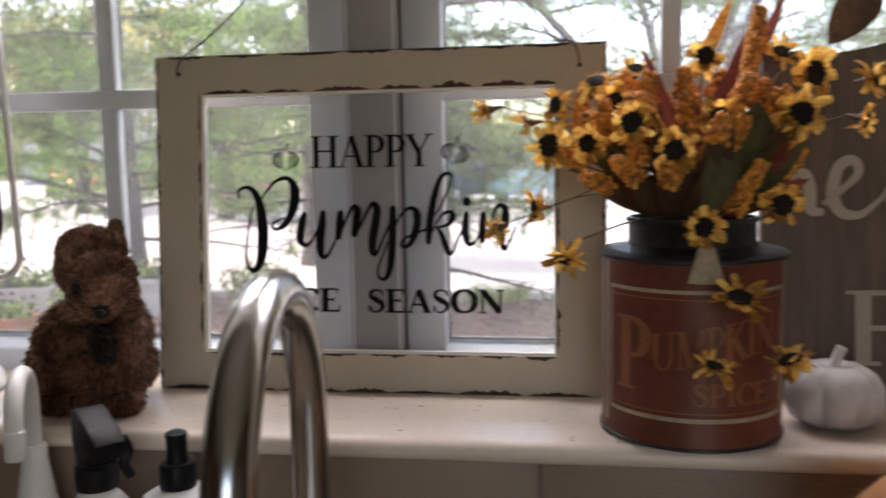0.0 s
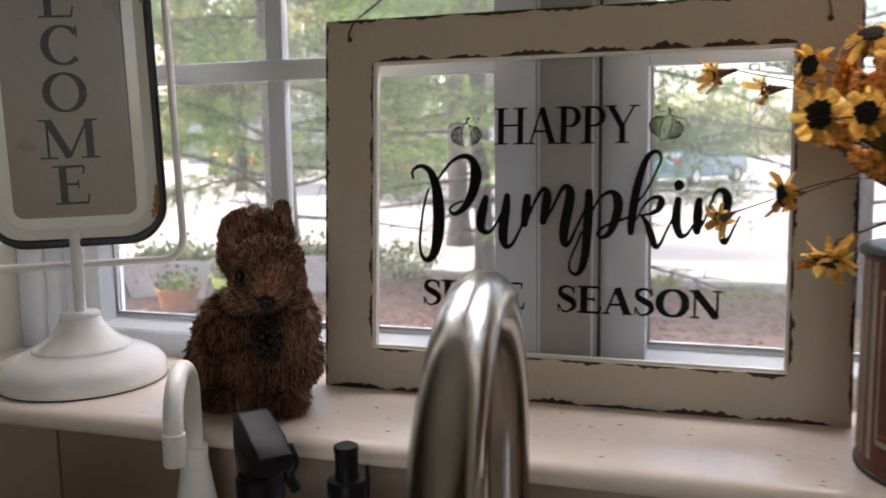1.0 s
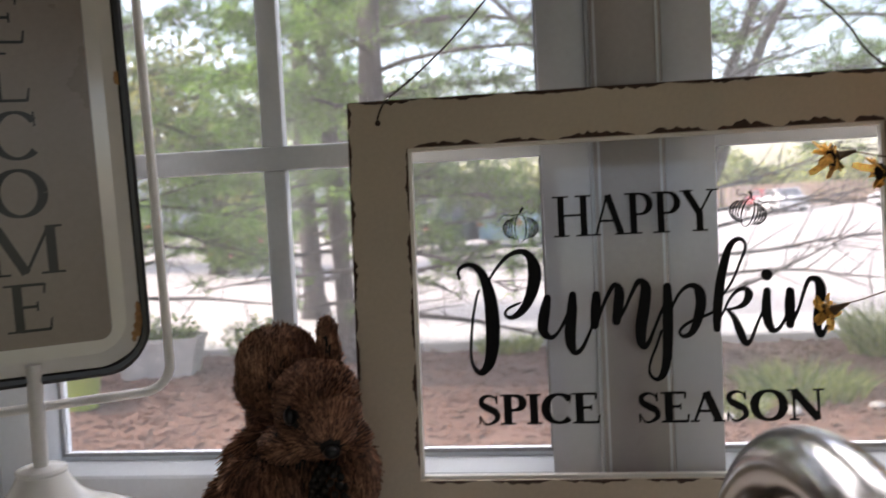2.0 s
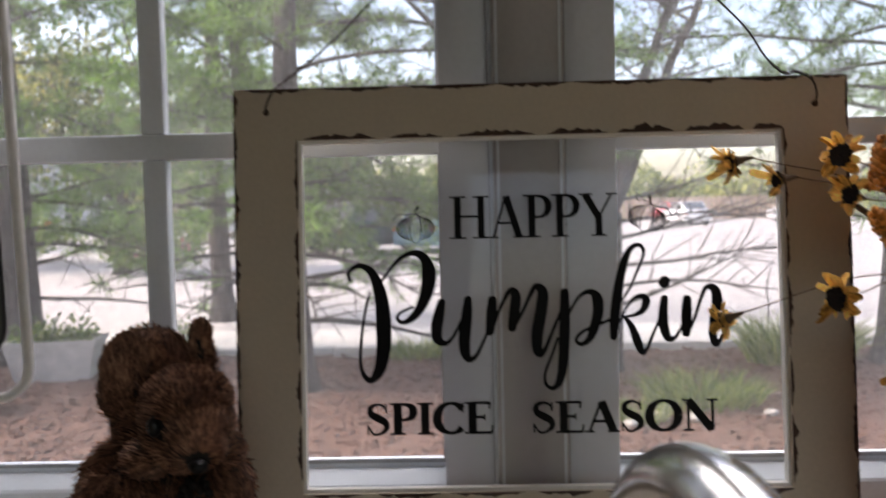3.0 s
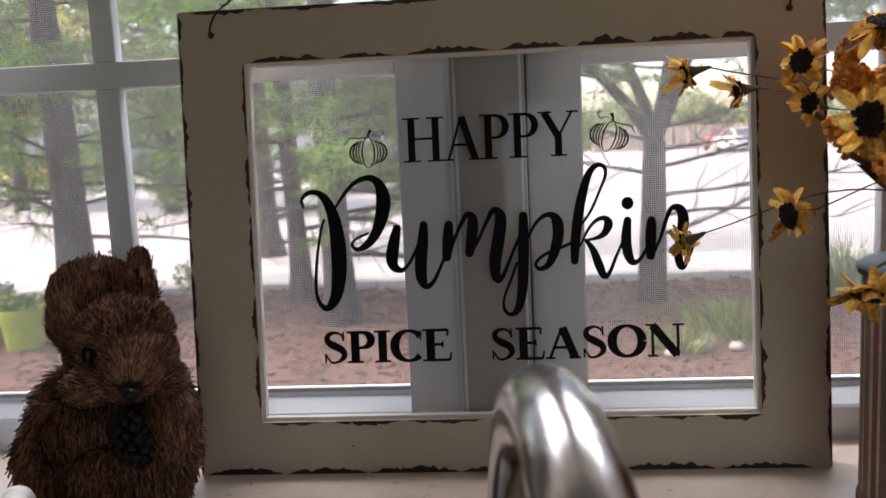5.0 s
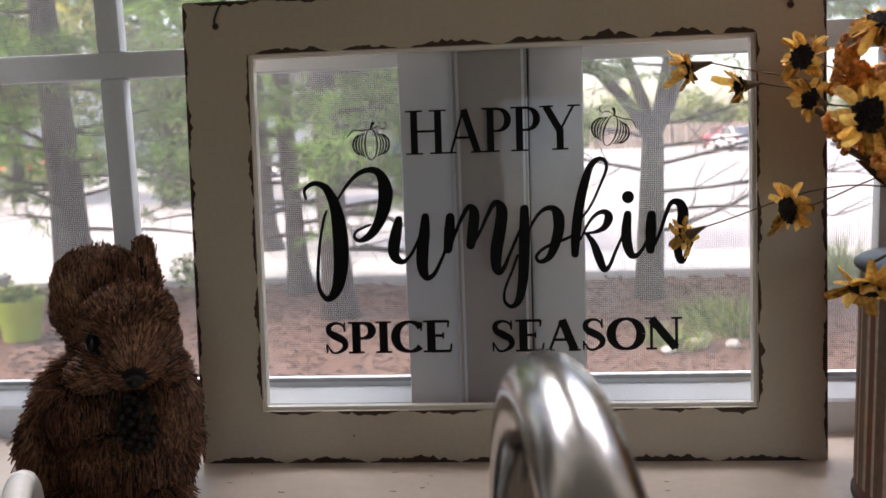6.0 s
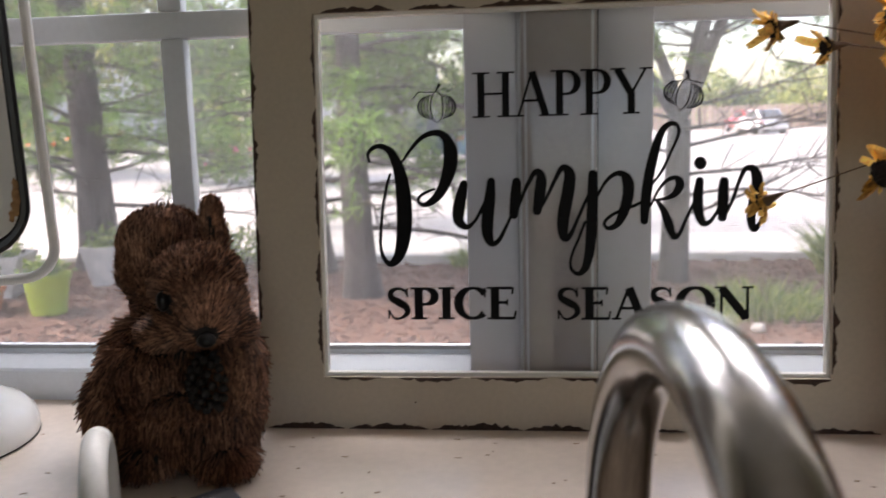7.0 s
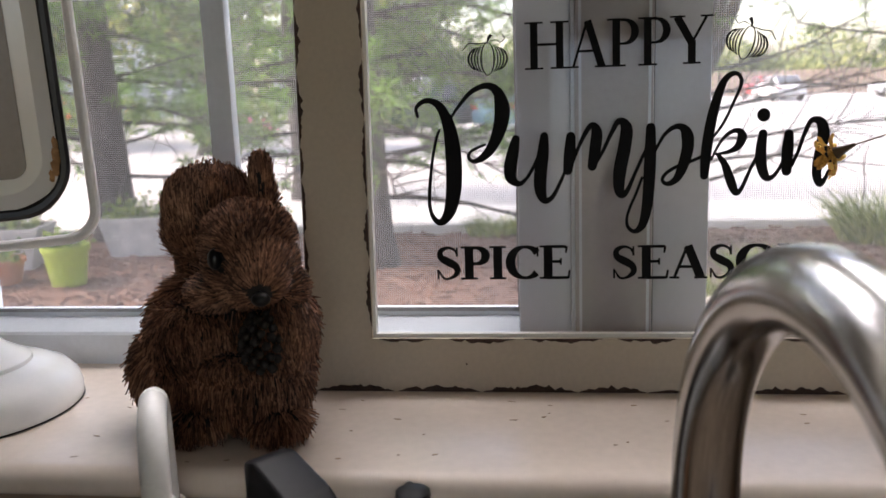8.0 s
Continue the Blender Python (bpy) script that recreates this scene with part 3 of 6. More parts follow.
DEEP = 0.012
rng = random.Random(11)
for z0, z1, x0, x1, nm in ((0.0, IZ0, -W2, W2, "bottom_rail"), (IZ1, HT, -W2, W2, "top_rail"), (IZ0, IZ1, -W2, -IX, "side_rail"), (IZ0, IZ1, IX, W2, "side_rail")):
    part(nm, boxes((x0, x1, 0.0, DEEP, z0, z1)), M_signpaint, sign)
# bare outer edges
part("edge_band", boxes((-W2 - 0.0006, -W2, 0.0008, DEEP, 0.0, HT)), M_signwear, sign, "dark bare wooden edge")
part("edge_band", boxes((W2, W2 + 0.0006, 0.0008, DEEP, 0.0, HT)), M_signwear, sign, "dark bare wooden edge")
part("edge_band", boxes((-W2, W2, 0.0008, DEEP, HT, HT + 0.0006)), M_signwear, sign, "dark bare wooden edge")
# white bead that holds the glass
for s in ((-IX, IX, 0.0045, 0.0118, IZ0, IZ0 + 0.0026), (-IX, IX, 0.0045, 0.0118, IZ1 - 0.0022, IZ1), (-IX, -IX + 0.0022, 0.0045, 0.0118, IZ0 + 0.0022, IZ1 - 0.0026), (IX - 0.0022, IX, 0.0045, 0.0118, IZ0 + 0.0022, IZ1 - 0.0022)):
    part("glass_bead", boxes(s), M_signbead, sign, "narrow white bead")
pane = part("glass", boxes((-IX, IX, 0.0098, 0.0116, IZ0, IZ1)), M_signglass, sign, "clear glass pane", smooth=0)
pane.visible_shadow = False


def worn(x, z, along, length, width, inward):
    """A worn, ragged streak of bare wood on the frame's front along an edge."""
    n = max(int(length / 0.0022), 4)
    pts_o, pts_i = [], []
    for i in range(n + 1):
        t = i / n
        taper = (0.35 + 0.65 * math.sin(math.pi * t)) * min(1.0, 9 * t, 9 * (1 - t)) ** 0.6
        d = width * taper * (0.62 + 0.5 * noise.noise(Vector((i * 0.55, x * 90, z * 90))) + rng.uniform(-0.12, 0.12))
        d = max(d, 0.0003)
        if along == 'x':
            pts_o.append((x + length * t, z)), pts_i.append((x + length * t, z + inward * d))
        else:
            pts_o.append((x, z + length * t)), pts_i.append((x + inward * d, z + length * t))
    bm = bmesh.new()
    fo, fi, bo, bi = ([bm.verts.new((px, yy, pz)) for px, pz in pts] for yy, pts in ((-0.0004, pts_o), (-0.0004, pts_i), (0.0003, pts_o), (0.0003, pts_i)))
    for i in range(n):
        for a, b in ((fo, fi), (fi, bi), (bi, bo), (bo, fo)):
            bm.faces.new((a[i], a[i + 1], b[i + 1], b[i]))
    bm.faces.new((fo[0], fi[0], bi[0], bo[0])), bm.faces.new((fo[-1], fi[-1], bi[-1], bo[-1]))
    part("worn_edge", bm, M_signwear, sign, smooth=0)


def wear_line(a, b, fixed, along, inward, width, seg, gap):
    p = a + rng.uniform(0, 0.01)
    while p < b - 0.008:
        ln = min(rng.uniform(*seg), b - p)
        worn(*((p, fixed) if along == 'x' else (fixed, p)), along, ln, width * rng.uniform(0.7, 1.25), inward)
        p += ln + rng.uniform(*gap)


wear_line(-W2, W2, 0.0, 'x', 1, 0.0062, (0.045, 0.068), (0.001, 0.006))
wear_line(-W2, W2, HT, 'x', -1, 0.0042, (0.03, 0.08), (0.001, 0.010))
wear_line(0.0, HT, -W2, 'z', 1, 0.0036, (0.02, 0.07), (0.0005, 0.006))
wear_line(0.0, HT, W2, 'z', -1, 0.0040, (0.02, 0.07), (0.0005, 0.006))
wear_line(-IX, IX, IZ0, 'x', -1, 0.0046, (0.035, 0.06), (0.005, 0.012))
wear_line(-IX, IX, IZ1, 'x', 1, 0.0060, (0.04, 0.065), (0.005, 0.012))
wear_line(IZ0, IZ1, -IX, 'z', -1, 0.0044, (0.03, 0.06), (0.003, 0.010))
wear_line(IZ0, IZ1, IX, 'z', 1, 0.0044, (0.03, 0.06), (0.003, 0.010))
bm = bmesh.new()
ball(bm, (-0.1135, 0.0, 0.0205), (0.0008, 0.0005, 0.0007), 8, 6)
part("nick", bm, M_signwear, sign)

# printed words: the serif lines, the brush script and two little pumpkins
GY = 0.0093
lettering("HAPPY", -0.0676, 0.0590, 0.2288, 0.0325, M_vinylblack, sign, GY, bold=0.84)
lettering("SPICE", -0.1358, -0.0372, 0.0812, 0.0236, M_vinylblack, sign, GY, bold=1.22)
lettering("SEASON", -0.0100, 0.1310, 0.0807, 0.0234, M_vinylblack, sign, GY, bold=1.22)
SCRIPT = [  # strokes in millimetres: across, up, width
    ((-145.4, 198.9, 2.1), (-146.3, 204.7, 2.5), (-141.9, 209.0, 3.4), (-135.5, 209.6, 4.2), (-128.7, 204.7, 6.3), (-123.4, 192.5, 8.8), (-120.9, 177.9, 10.9), (-120.1, 161.3, 11.7), (-120.9, 144.7, 10.9), (-124.2, 130.2, 8.4), (-130.5, 122.9, 5.1), (-135.8, 126.4, 3.4), (-138.3, 134.9, 2.5), (-138.0, 147.4, 2.5), (-135.8, 166.1, 2.1), (-132.4, 182.5, 2.1), (-129.9, 189.1, 1.7)),  # P
    ((-121.1, 197.8, 1.7), (-114.8, 206.6, 2.5), (-105.9, 215.6, 3.3), (-95.4, 218.9, 4.6), (-88.1, 214.4, 7.0), (-84.9, 203.2, 10.8), (-86.4, 190.9, 10.0), (-91.1, 178.7, 7.9), (-97.8, 169.9, 5.8), (-105.6, 166.1, 3.3), (-109.6, 169.2, 2.5), (-107.7, 173.2, 2.1), (-102.5, 175.9, 2.1), (-97.4, 177.8, 1.7)),  # P
    ((-75.7, 181.0, 5.8), (-77.8, 172.0, 8.3), (-79.9, 161.7, 9.1), (-79.5, 153.5, 7.5), (-73.9, 149.5, 4.1), (-68.7, 153.0, 2.5), (-64.2, 159.9, 2.5), (-59.6, 169.2, 2.5)),  # u
    ((-55.7, 182.6, 5.8), (-56.7, 171.1, 8.2), (-58.6, 156.8, 9.1), (-58.8, 144.4, 8.3), (-55.8, 137.2, 5.0), (-50.3, 139.9, 3.3), (-44.8, 150.0, 2.5), (-40.3, 160.1, 2.1)),  # u
    ((-37.2, 181.8, 6.6), (-38.1, 170.3, 8.2), (-39.5, 158.1, 6.6)),  # m
    ((-39.6, 156.4, 3.3), (-33.6, 170.2, 2.5), (-29.1, 180.2, 2.9), (-23.3, 189.0, 4.1), (-19.4, 185.1, 7.4), (-20.3, 173.7, 8.2), (-22.5, 160.7, 6.6)),  # m
    ((-22.6, 159.0, 2.5), (-16.0, 169.4, 2.5), (-9.7, 182.3, 2.9), (-4.0, 191.4, 4.5), (1.1, 186.7, 8.1), (-0.3, 172.9, 9.0), (-3.5, 156.6, 9.0), (-4.0, 144.3, 7.3), (-1.7, 140.1, 4.9), (2.1, 144.1, 3.3), (6.6, 154.2, 2.4), (11.1, 164.2, 2.4), (14.7, 172.2, 2.0)),  # m
    ((17.7, 186.4, 6.5), (17.4, 168.0, 8.1), (16.5, 147.6, 8.1), (15.1, 131.3, 7.3), (12.1, 119.1, 5.7), (7.0, 114.3, 3.3), (2.2, 117.3, 2.5), (1.3, 123.6, 2.0), (3.6, 131.7, 2.0), (7.2, 139.8, 2.0), (11.8, 151.9, 2.0)),  # p
    ((19.4, 168.0, 2.0), (26.0, 179.9, 2.4), (32.3, 185.7, 3.2), (38.3, 186.3, 4.8), (42.2, 181.2, 8.1), (42.6, 171.1, 8.1), (39.3, 159.0, 7.3), (34.9, 150.2, 4.9), (28.7, 147.2, 3.2), (25.6, 150.5, 2.4), (29.0, 155.3, 2.4), (37.3, 159.9, 2.4), (47.5, 163.5, 2.4), (53.7, 166.5, 2.0)),  # p
    ((58.1, 176.5, 1.6), (66.6, 188.3, 2.0), (73.1, 202.1, 2.0), (77.9, 214.0, 2.4), (76.5, 220.1, 2.8), (71.8, 221.1, 3.6), (66.4, 216.1, 4.8), (62.0, 204.6, 6.4), (57.7, 186.6, 7.2), (54.9, 166.5, 7.2), (54.0, 152.3, 5.6)),  # k
    ((58.4, 163.1, 1.6), (64.0, 174.2, 2.0), (70.3, 181.2, 2.8), (76.4, 182.6, 4.0), (79.0, 178.4, 6.4), (76.0, 171.7, 4.8), (69.8, 168.3, 2.8), (61.8, 167.0, 1.6)),  # k
    ((62.6, 167.0, 2.4), (67.5, 159.9, 4.8), (71.2, 149.6, 6.4), (74.9, 140.5, 4.8), (79.0, 143.2, 2.8), (83.3, 153.1, 2.4), (88.5, 164.3, 2.0)),  # k
    ((92.7, 180.3, 5.6), (91.5, 169.0, 7.2), (91.9, 158.9, 7.2), (94.8, 150.7, 5.6), (99.2, 150.5, 3.2), (103.4, 155.6, 2.4), (107.6, 164.3, 2.0)),  # i
    ((109.7, 179.5, 6.3), (109.0, 168.3, 7.9), (108.5, 154.2, 6.4)),  # n
    ((111.8, 158.1, 2.4), (116.1, 168.0, 2.4), (120.1, 179.9, 2.8), (124.3, 188.1, 3.6), (130.2, 187.1, 6.3), (132.3, 179.4, 7.9), (130.3, 167.4, 7.1), (128.3, 153.4, 6.3), (130.4, 145.2, 4.7), (134.1, 149.1, 2.8), (138.4, 159.0, 2.0), (142.2, 166.9, 1.6)),  # n
]
for k, s in enumerate(SCRIPT):
    bm = bmesh.new()
    pts = [tuple(p * 0.001) for p in spline(s, 5)]
    x0, z0, w0 = pts[0]
    ribbon(bm, pts, GY - 0.00003 * k, 0.0004)
    for x, z, w in (pts[0], pts[-1]):  # round ends
        slab(bm, [(x + w / 2 * math.cos(2 * math.pi * i / 12), z + w / 2 * math.sin(2 * math.pi * i / 12)) for i in range(12)], GY - 0.00003 * k, GY + 0.0004)
    part("script_stroke", bm, M_vinylblack, sign, smooth=0)
bm = bmesh.new()
slab(bm, [(0.0931 + 0.0043 * math.cos(2 * math.pi * i / 20), 0.1928 + 0.0046 * math.sin(2 * math.pi * i / 20)) for i in range(20)], GY, GY + 0.0004)
part("script_dot", bm, M_vinylblack, sign, smooth=0)
for cx, cz, tilt, flip in ((-0.0945, 0.2375, 0.0, 1), (0.0813, 0.2415, -0.28, -1)):
    bm = bmesh.new()

    def put(pts):
        out = []
        for x, z, w in pts:
            x *= 1
            out.append((cx + (x * math.cos(tilt) - z * math.sin(tilt)) * 0.001, cz + (x * math.sin(tilt) + z * math.cos(tilt)) * 0.001, w * 0.001))
        ribbon(bm, out, GY, 0.0004)
    put(arc(0, 0, 4.6, 11.2, 90, 450, 0.5, 1.1, 26))
    for rx, w in ((7.2, 0.9), (9.2, 1.0), (11.4, 1.2), (13.6, 1.4)):
        put(arc(0, 0, rx, 11.2 - (rx - 7) * 0.2, 62 - rx, -62 + rx, 0.3, w, 14))
        put(arc(0, 0, rx, 11.2 - (rx - 7) * 0.2, 118 + rx, 242 - rx, 0.3, w, 14))
    put(spline([(0, 10.5, 0.8), (0.5 * flip, 13.5, 1.6), (2.5 * flip, 16.5, 2.6)], 4))
    put(spline([(1, 11.5, 0.4), (6 * flip, 13, 0.5), (9 * flip, 11, 0.5), (12 * flip, 14, 0.6), (10 * flip, 16.5, 0.4)], 5))
    put(spline([(-1, 11.2, 0.5), (-7 * flip, 10.5, 0.8), (-13 * flip, 11, 0.6), (-16 * flip, 8, 0.7), (-18 * flip, 6, 0.4)], 5))
    part("pumpkin_print", bm, M_vinylblack, sign, "small black pumpkin drawing", smooth=0)

# the hanging wire, looped through two holes up to a hook on the post
hang = thing("hanging_wire", "dark twisted iron wire from the sign up to a hook", "wire", (0, 0, S))
for sx, pts in ((-1, [(-0.2052, 0.0215, 0.3262), (-0.2035, 0.017, 0.331), (-0.199, 0.019, 0.341), (-0.190, 0.026, 0.3505), (-0.181, 0.029, 0.3575), (-0.163, 0.031, 0.3725), (-0.1345, 0.033, 0.399), (-0.06, 0.035, 0.478), (0.0, 0.036, 0.545)]),
                (1, [(0.2050, 0.0215, 0.3225), (0.2040, 0.017, 0.330), (0.2005, 0.018, 0.340), (0.192, 0.026, 0.3465), (0.184, 0.029, 0.3465), (0.171, 0.031, 0.360), (0.1556, 0.033, 0.384), (0.115, 0.034, 0.4247), (0.05, 0.035, 0.49), (0.0, 0.036, 0.545)])):
    bm = bmesh.new()
    pp = spline(pts, 6)
    tube(bm, pp, 0.0008, 7)
    part("wire_strand", bm, M_wire, hang)
    bm = bmesh.new()  # the free end, wound round the strand
    coil = []
    for i in range(34):
        p = pp[12 + i // 2]
        coil.append((p[0] + 0.0014 * math.cos(i * 1.3), p[1] + 0.0014 * math.sin(i * 1.3), p[2] + 0.0008 * math.sin(i * 1.3) + 0.0012 * (i % 2)))
    tube(bm, coil, 0.0006, 6)
    part("wire_winding", bm, M_wire, hang)
    bm = bmesh.new()
    ball(bm, (pts[0][0], 0.0205 + 0.002, pts[0][2]), (0.0024, 0.0016, 0.0024), 10, 8)
    part("hole_ring", bm, M_signwear, hang)
bm = bmesh.new()
tube(bm, [(0, 0.041, 0.553), (0, 0.036, 0.553), (0, 0.033, 0.548), (0, 0.034, 0.543), (0, 0.0375, 0.543)], 0.0012, 8)
part("hook", bm, M_screw, hang, "small metal hook")

# ---- the WELCOME plaque on its stand ----
stand = thing("welcome_stand", "white and taupe enamel plaque with black rim on a white stand", "sign stand", (-0.475, -0.045, S), rz=28)
bm = bmesh.new()
lathe(bm, [(0.0785, 0.0), (0.0798, 0.003), (0.0797, 0.009), (0.0775, 0.017), (0.0710, 0.0240), (0.0600, 0.0290), (0.0490, 0.0318), (0.0472, 0.0322), (0.0466, 0.0350), (0.0455, 0.0358), (0.0400, 0.0390), (0.0320, 0.0440), (0.0255, 0.0510), (0.0205, 0.0590), (0.0185, 0.0640), (0.0192, 0.0660), (0.0185, 0.0680), (0.0165, 0.0690), (0.006, 0.0695)], 64)
base = part("base", bm, M_enamel, stand, "white enamelled domed base")
bm = bmesh.new()
lathe(bm, [(0.0783, 0.0), (0.0792, 0.0003), (0.0801, 0.0010), (0.0798, 0.0016)], 64)
part("base_rim", bm, M_enamelblack, base, "chipped black rim")
bm = bmesh.new()
lathe(bm, [(0.0058, 0.069), (0.0058, 0.150)], 16)
part("stem", bm, M_whitemetal, stand)
PZ, PW, PH, PR = 0.331, 0.164, 0.386, 0.036
bm = bmesh.new()
rows = []
for w, h, r, y in ((PW, PH, PR, 0.004), (PW, PH, PR, 0.0005), (PW - 0.006, PH - 0.006, PR - 0.003, -0.0005), (PW - 0.030, PH - 0.030, PR - 0.010, 0.0045), (PW - 0.040, PH - 0.040, PR - 0.014, 0.0050)):
    rows.append([bm.verts.new((x, y, PZ + z)) for x, z in rounded(w, h, r)])
for a, b in zip(rows, rows[1:]):
    for i in range(len(a)):
        bm.faces.new((a[i], a[(i + 1) % len(a)], b[(i + 1) % len(b)], b[i]))
bm.faces.new(rows[0]), bm.faces.new(rows[-1])
plaque = part("plaque", bm, M_enamel, stand, "white enamel plaque with a rolled rim")
bm = bmesh.new()
out = [(x, 0.0, PZ + z) for x, z in rounded(PW + 0.001, PH + 0.001, PR)]
tube(bm, [(p[0], 0.0012 + 0.0 * p[1], p[2]) for p in out + out[:2]], [0.0042 + 0.0012 * noise.noise(Vector((p[0] * 40, 3, p[2] * 40))) for p in out + out[:2]], 8, cap=False)
part("rim", bm, M_enamelblack, plaque, "black enamel rim")
bm = bmesh.new()
slab(bm, rounded(PW - 0.050, PH - 0.050, 0.010), 0.0015, 0.0055, PZ)
part("panel", bm, M_enamelgrey, plaque, "taupe raised panel")
rng = random.Random(3)
for x, z, r in ((PW / 2 - 0.004, 0.177, 0.006), (PW / 2 - 0.006, 0.170, 0.005), (PW / 2 - 0.004, 0.370, 0.005), (PW / 2 - 0.004, 0.186, 0.004), (PW / 2 - 0.009, 0.163, 0.004)):
    bm = bmesh.new()
    slab(bm, [(x + r * 0.55 * math.cos(2 * math.pi * i / 14) * rng.uniform(0.6, 1.2), z + 1.3 * r * math.sin(2 * math.pi * i / 14) * rng.uniform(0.7, 1.2)) for i in range(14)], -0.0016, 0.001)
    part("rust_chip", bm, M_rust, plaque, "rusty enamel chip", smooth=0)
for i, c in enumerate("EMOCLEW"):
    adv = glyph(c)[1]
    k = 0.049 if c != "M" else 0.054
    lettering(c, -adv * k / 2, adv * k / 2, 0.1755 + 0.0445 * i, 0.0375, M_enamelblack, plaque, 0.0011, bold=0.85)
bm = bmesh.new()
fr = [(x, 0.006, PZ - 0.001 + z) for x, z in rounded(0.197, 0.430, 0.022)]
tube(bm, fr + fr[:2], 0.0039, 10, cap=False)
wire_loop = part("wire_frame", bm, M_whitemetal, stand, "white metal rod frame")
bm = bmesh.new()
tube(bm, [(0, 0.006, 0.112), (0, 0.006, 0.145)], 0.0052, 12)
part("bracket", bm, M_whitemetal, stand)
# plaque and rod frame lean a little on the bent stem
for ob in (plaque, wire_loop):
    ob.matrix_local = Matrix.Translation((0.003, 0, 0.125)) @ Matrix.Rotation(radians(-1.3), 4, 'Y') @ Matrix.Translation((0, 0, -0.125))

# ---- the bristle squirrel figure: one mesh ----
NOSE = Vector((0.052, -0.0755, 0.1035))
BODY = [  # centre, radii, bristles, how they lie, squareness
    ((-0.006, 0.002, 0.038), (0.062, 0.050, 0.040), 5200, "down", 1.0),
    ((0.006, -0.008, 0.072), (0.053, 0.042, 0.036), 4200, "down", 1.0),
    ((0.032, -0.031, 0.114), (0.0300, 0.034, 0.0280), 6500, "face", 1.0),
    ((0.032, -0.034, 0.1295), (0.0255, 0.031, 0.0230), 4600, "crown", 0.95),
    ((0.0385, -0.0460, 0.1185), (0.0245, 0.0245, 0.0225), 3200, "face", 1.0),
    ((0.0445, -0.0565, 0.1105), (0.0190, 0.0195, 0.0160), 2200, "face", 1.0),
    ((0.0110, -0.0400, 0.1000), (0.0190, 0.0210, 0.0140), 1800, "face", 1.0),
    ((0.0580, -0.0360, 0.1000), (0.0115, 0.0190, 0.0140), 1400, "face", 1.0),
    ((-0.014, 0.020, 0.084), (0.026, 0.018, 0.066), 3000, "up", 0.8),
    ((-0.010, 0.012, 0.138), (0.0310, 0.022, 0.0315), 5200, "up", 0.72),
    ((0.0370, -0.016, 0.160), (0.0078, 0.0062, 0.0165), 900, "up", 0.6),
    ((0.0080, -0.026, 0.150), (0.0085, 0.007, 0.0160), 800, "up", 0.8),
    ((-0.014, -0.034, 0.013), (0.024, 0.020, 0.013), 1200, "down", 1.0),
    ((0.042, -0.034, 0.014), (0.019, 0.018, 0.014), 1000, "down", 1.0),
    ((-0.006, -0.042, 0.070), (0.029, 0.021, 0.024), 2600, "arm", 1.0),
    ((0.055, -0.036, 0.076), (0.017, 0.022, 0.030), 2600, "arm", 1.0),
    ((0.022, -0.024, 0.036), (0.040, 0.028, 0.032), 2600, "down", 1.0),
    ((0.022, -0.054, 0.057), (0.022, 0.011, 0.008), 1100, "arm", 1.0),
]
EYES = (((0.0220, -0.0640, 0.1245), 0.0050), ((0.0590, -0.0400, 0.1190), 0.0030), (tuple(NOSE), 0.0060))
bm = bmesh.new()
for c, r, q, lie, square in BODY:
    ball(bm, c, tuple(0.94 * k for k in r), 18, 12)
for f in bm.faces:
    f.material_index = 1
done = set(bm.faces)
for c, r in EYES:
    ball(bm, c, (r * 0.85, r * 0.8, r * 1.25) if r < 0.006 else (r * 0.95, r * 0.85, r * 0.70), 14, 10)
for f in bm.faces:
    if f not in done:
        f.material_index = 2
done = set(bm.faces)
for i in range(60):  # the scaly dark cone it holds
    a, t = i * 2.39996, i / 59
    rr = 0.012 * math.sin(math.pi * (0.12 + 0.8 * t)) ** 0.7
    ball(bm, (0.044 + rr * math.cos(a), -0.058 + rr * math.sin(a), 0.056 + 0.033 * t), 0.0028, 6, 5)
for f in bm.faces:
    if f not in done:
        f.material_index = 1
bm.verts.index_update()
verts = [tuple(v.co) for v in bm.verts]
faces = [tuple(v.index for v in f.verts) for f in bm.faces]
slots = [f.material_index for f in bm.faces]
smooth_faces = len(faces)
bm.free()
rs = np.random.RandomState(4)
cen = np.array([b[0] for b in BODY])
rad = np.array([b[1] for b in BODY])
bare = [(np.array(c), r * 1.25) for c, r in EYES] + [(np.array((0.044, -0.066, 0.078)), 0.0125)]
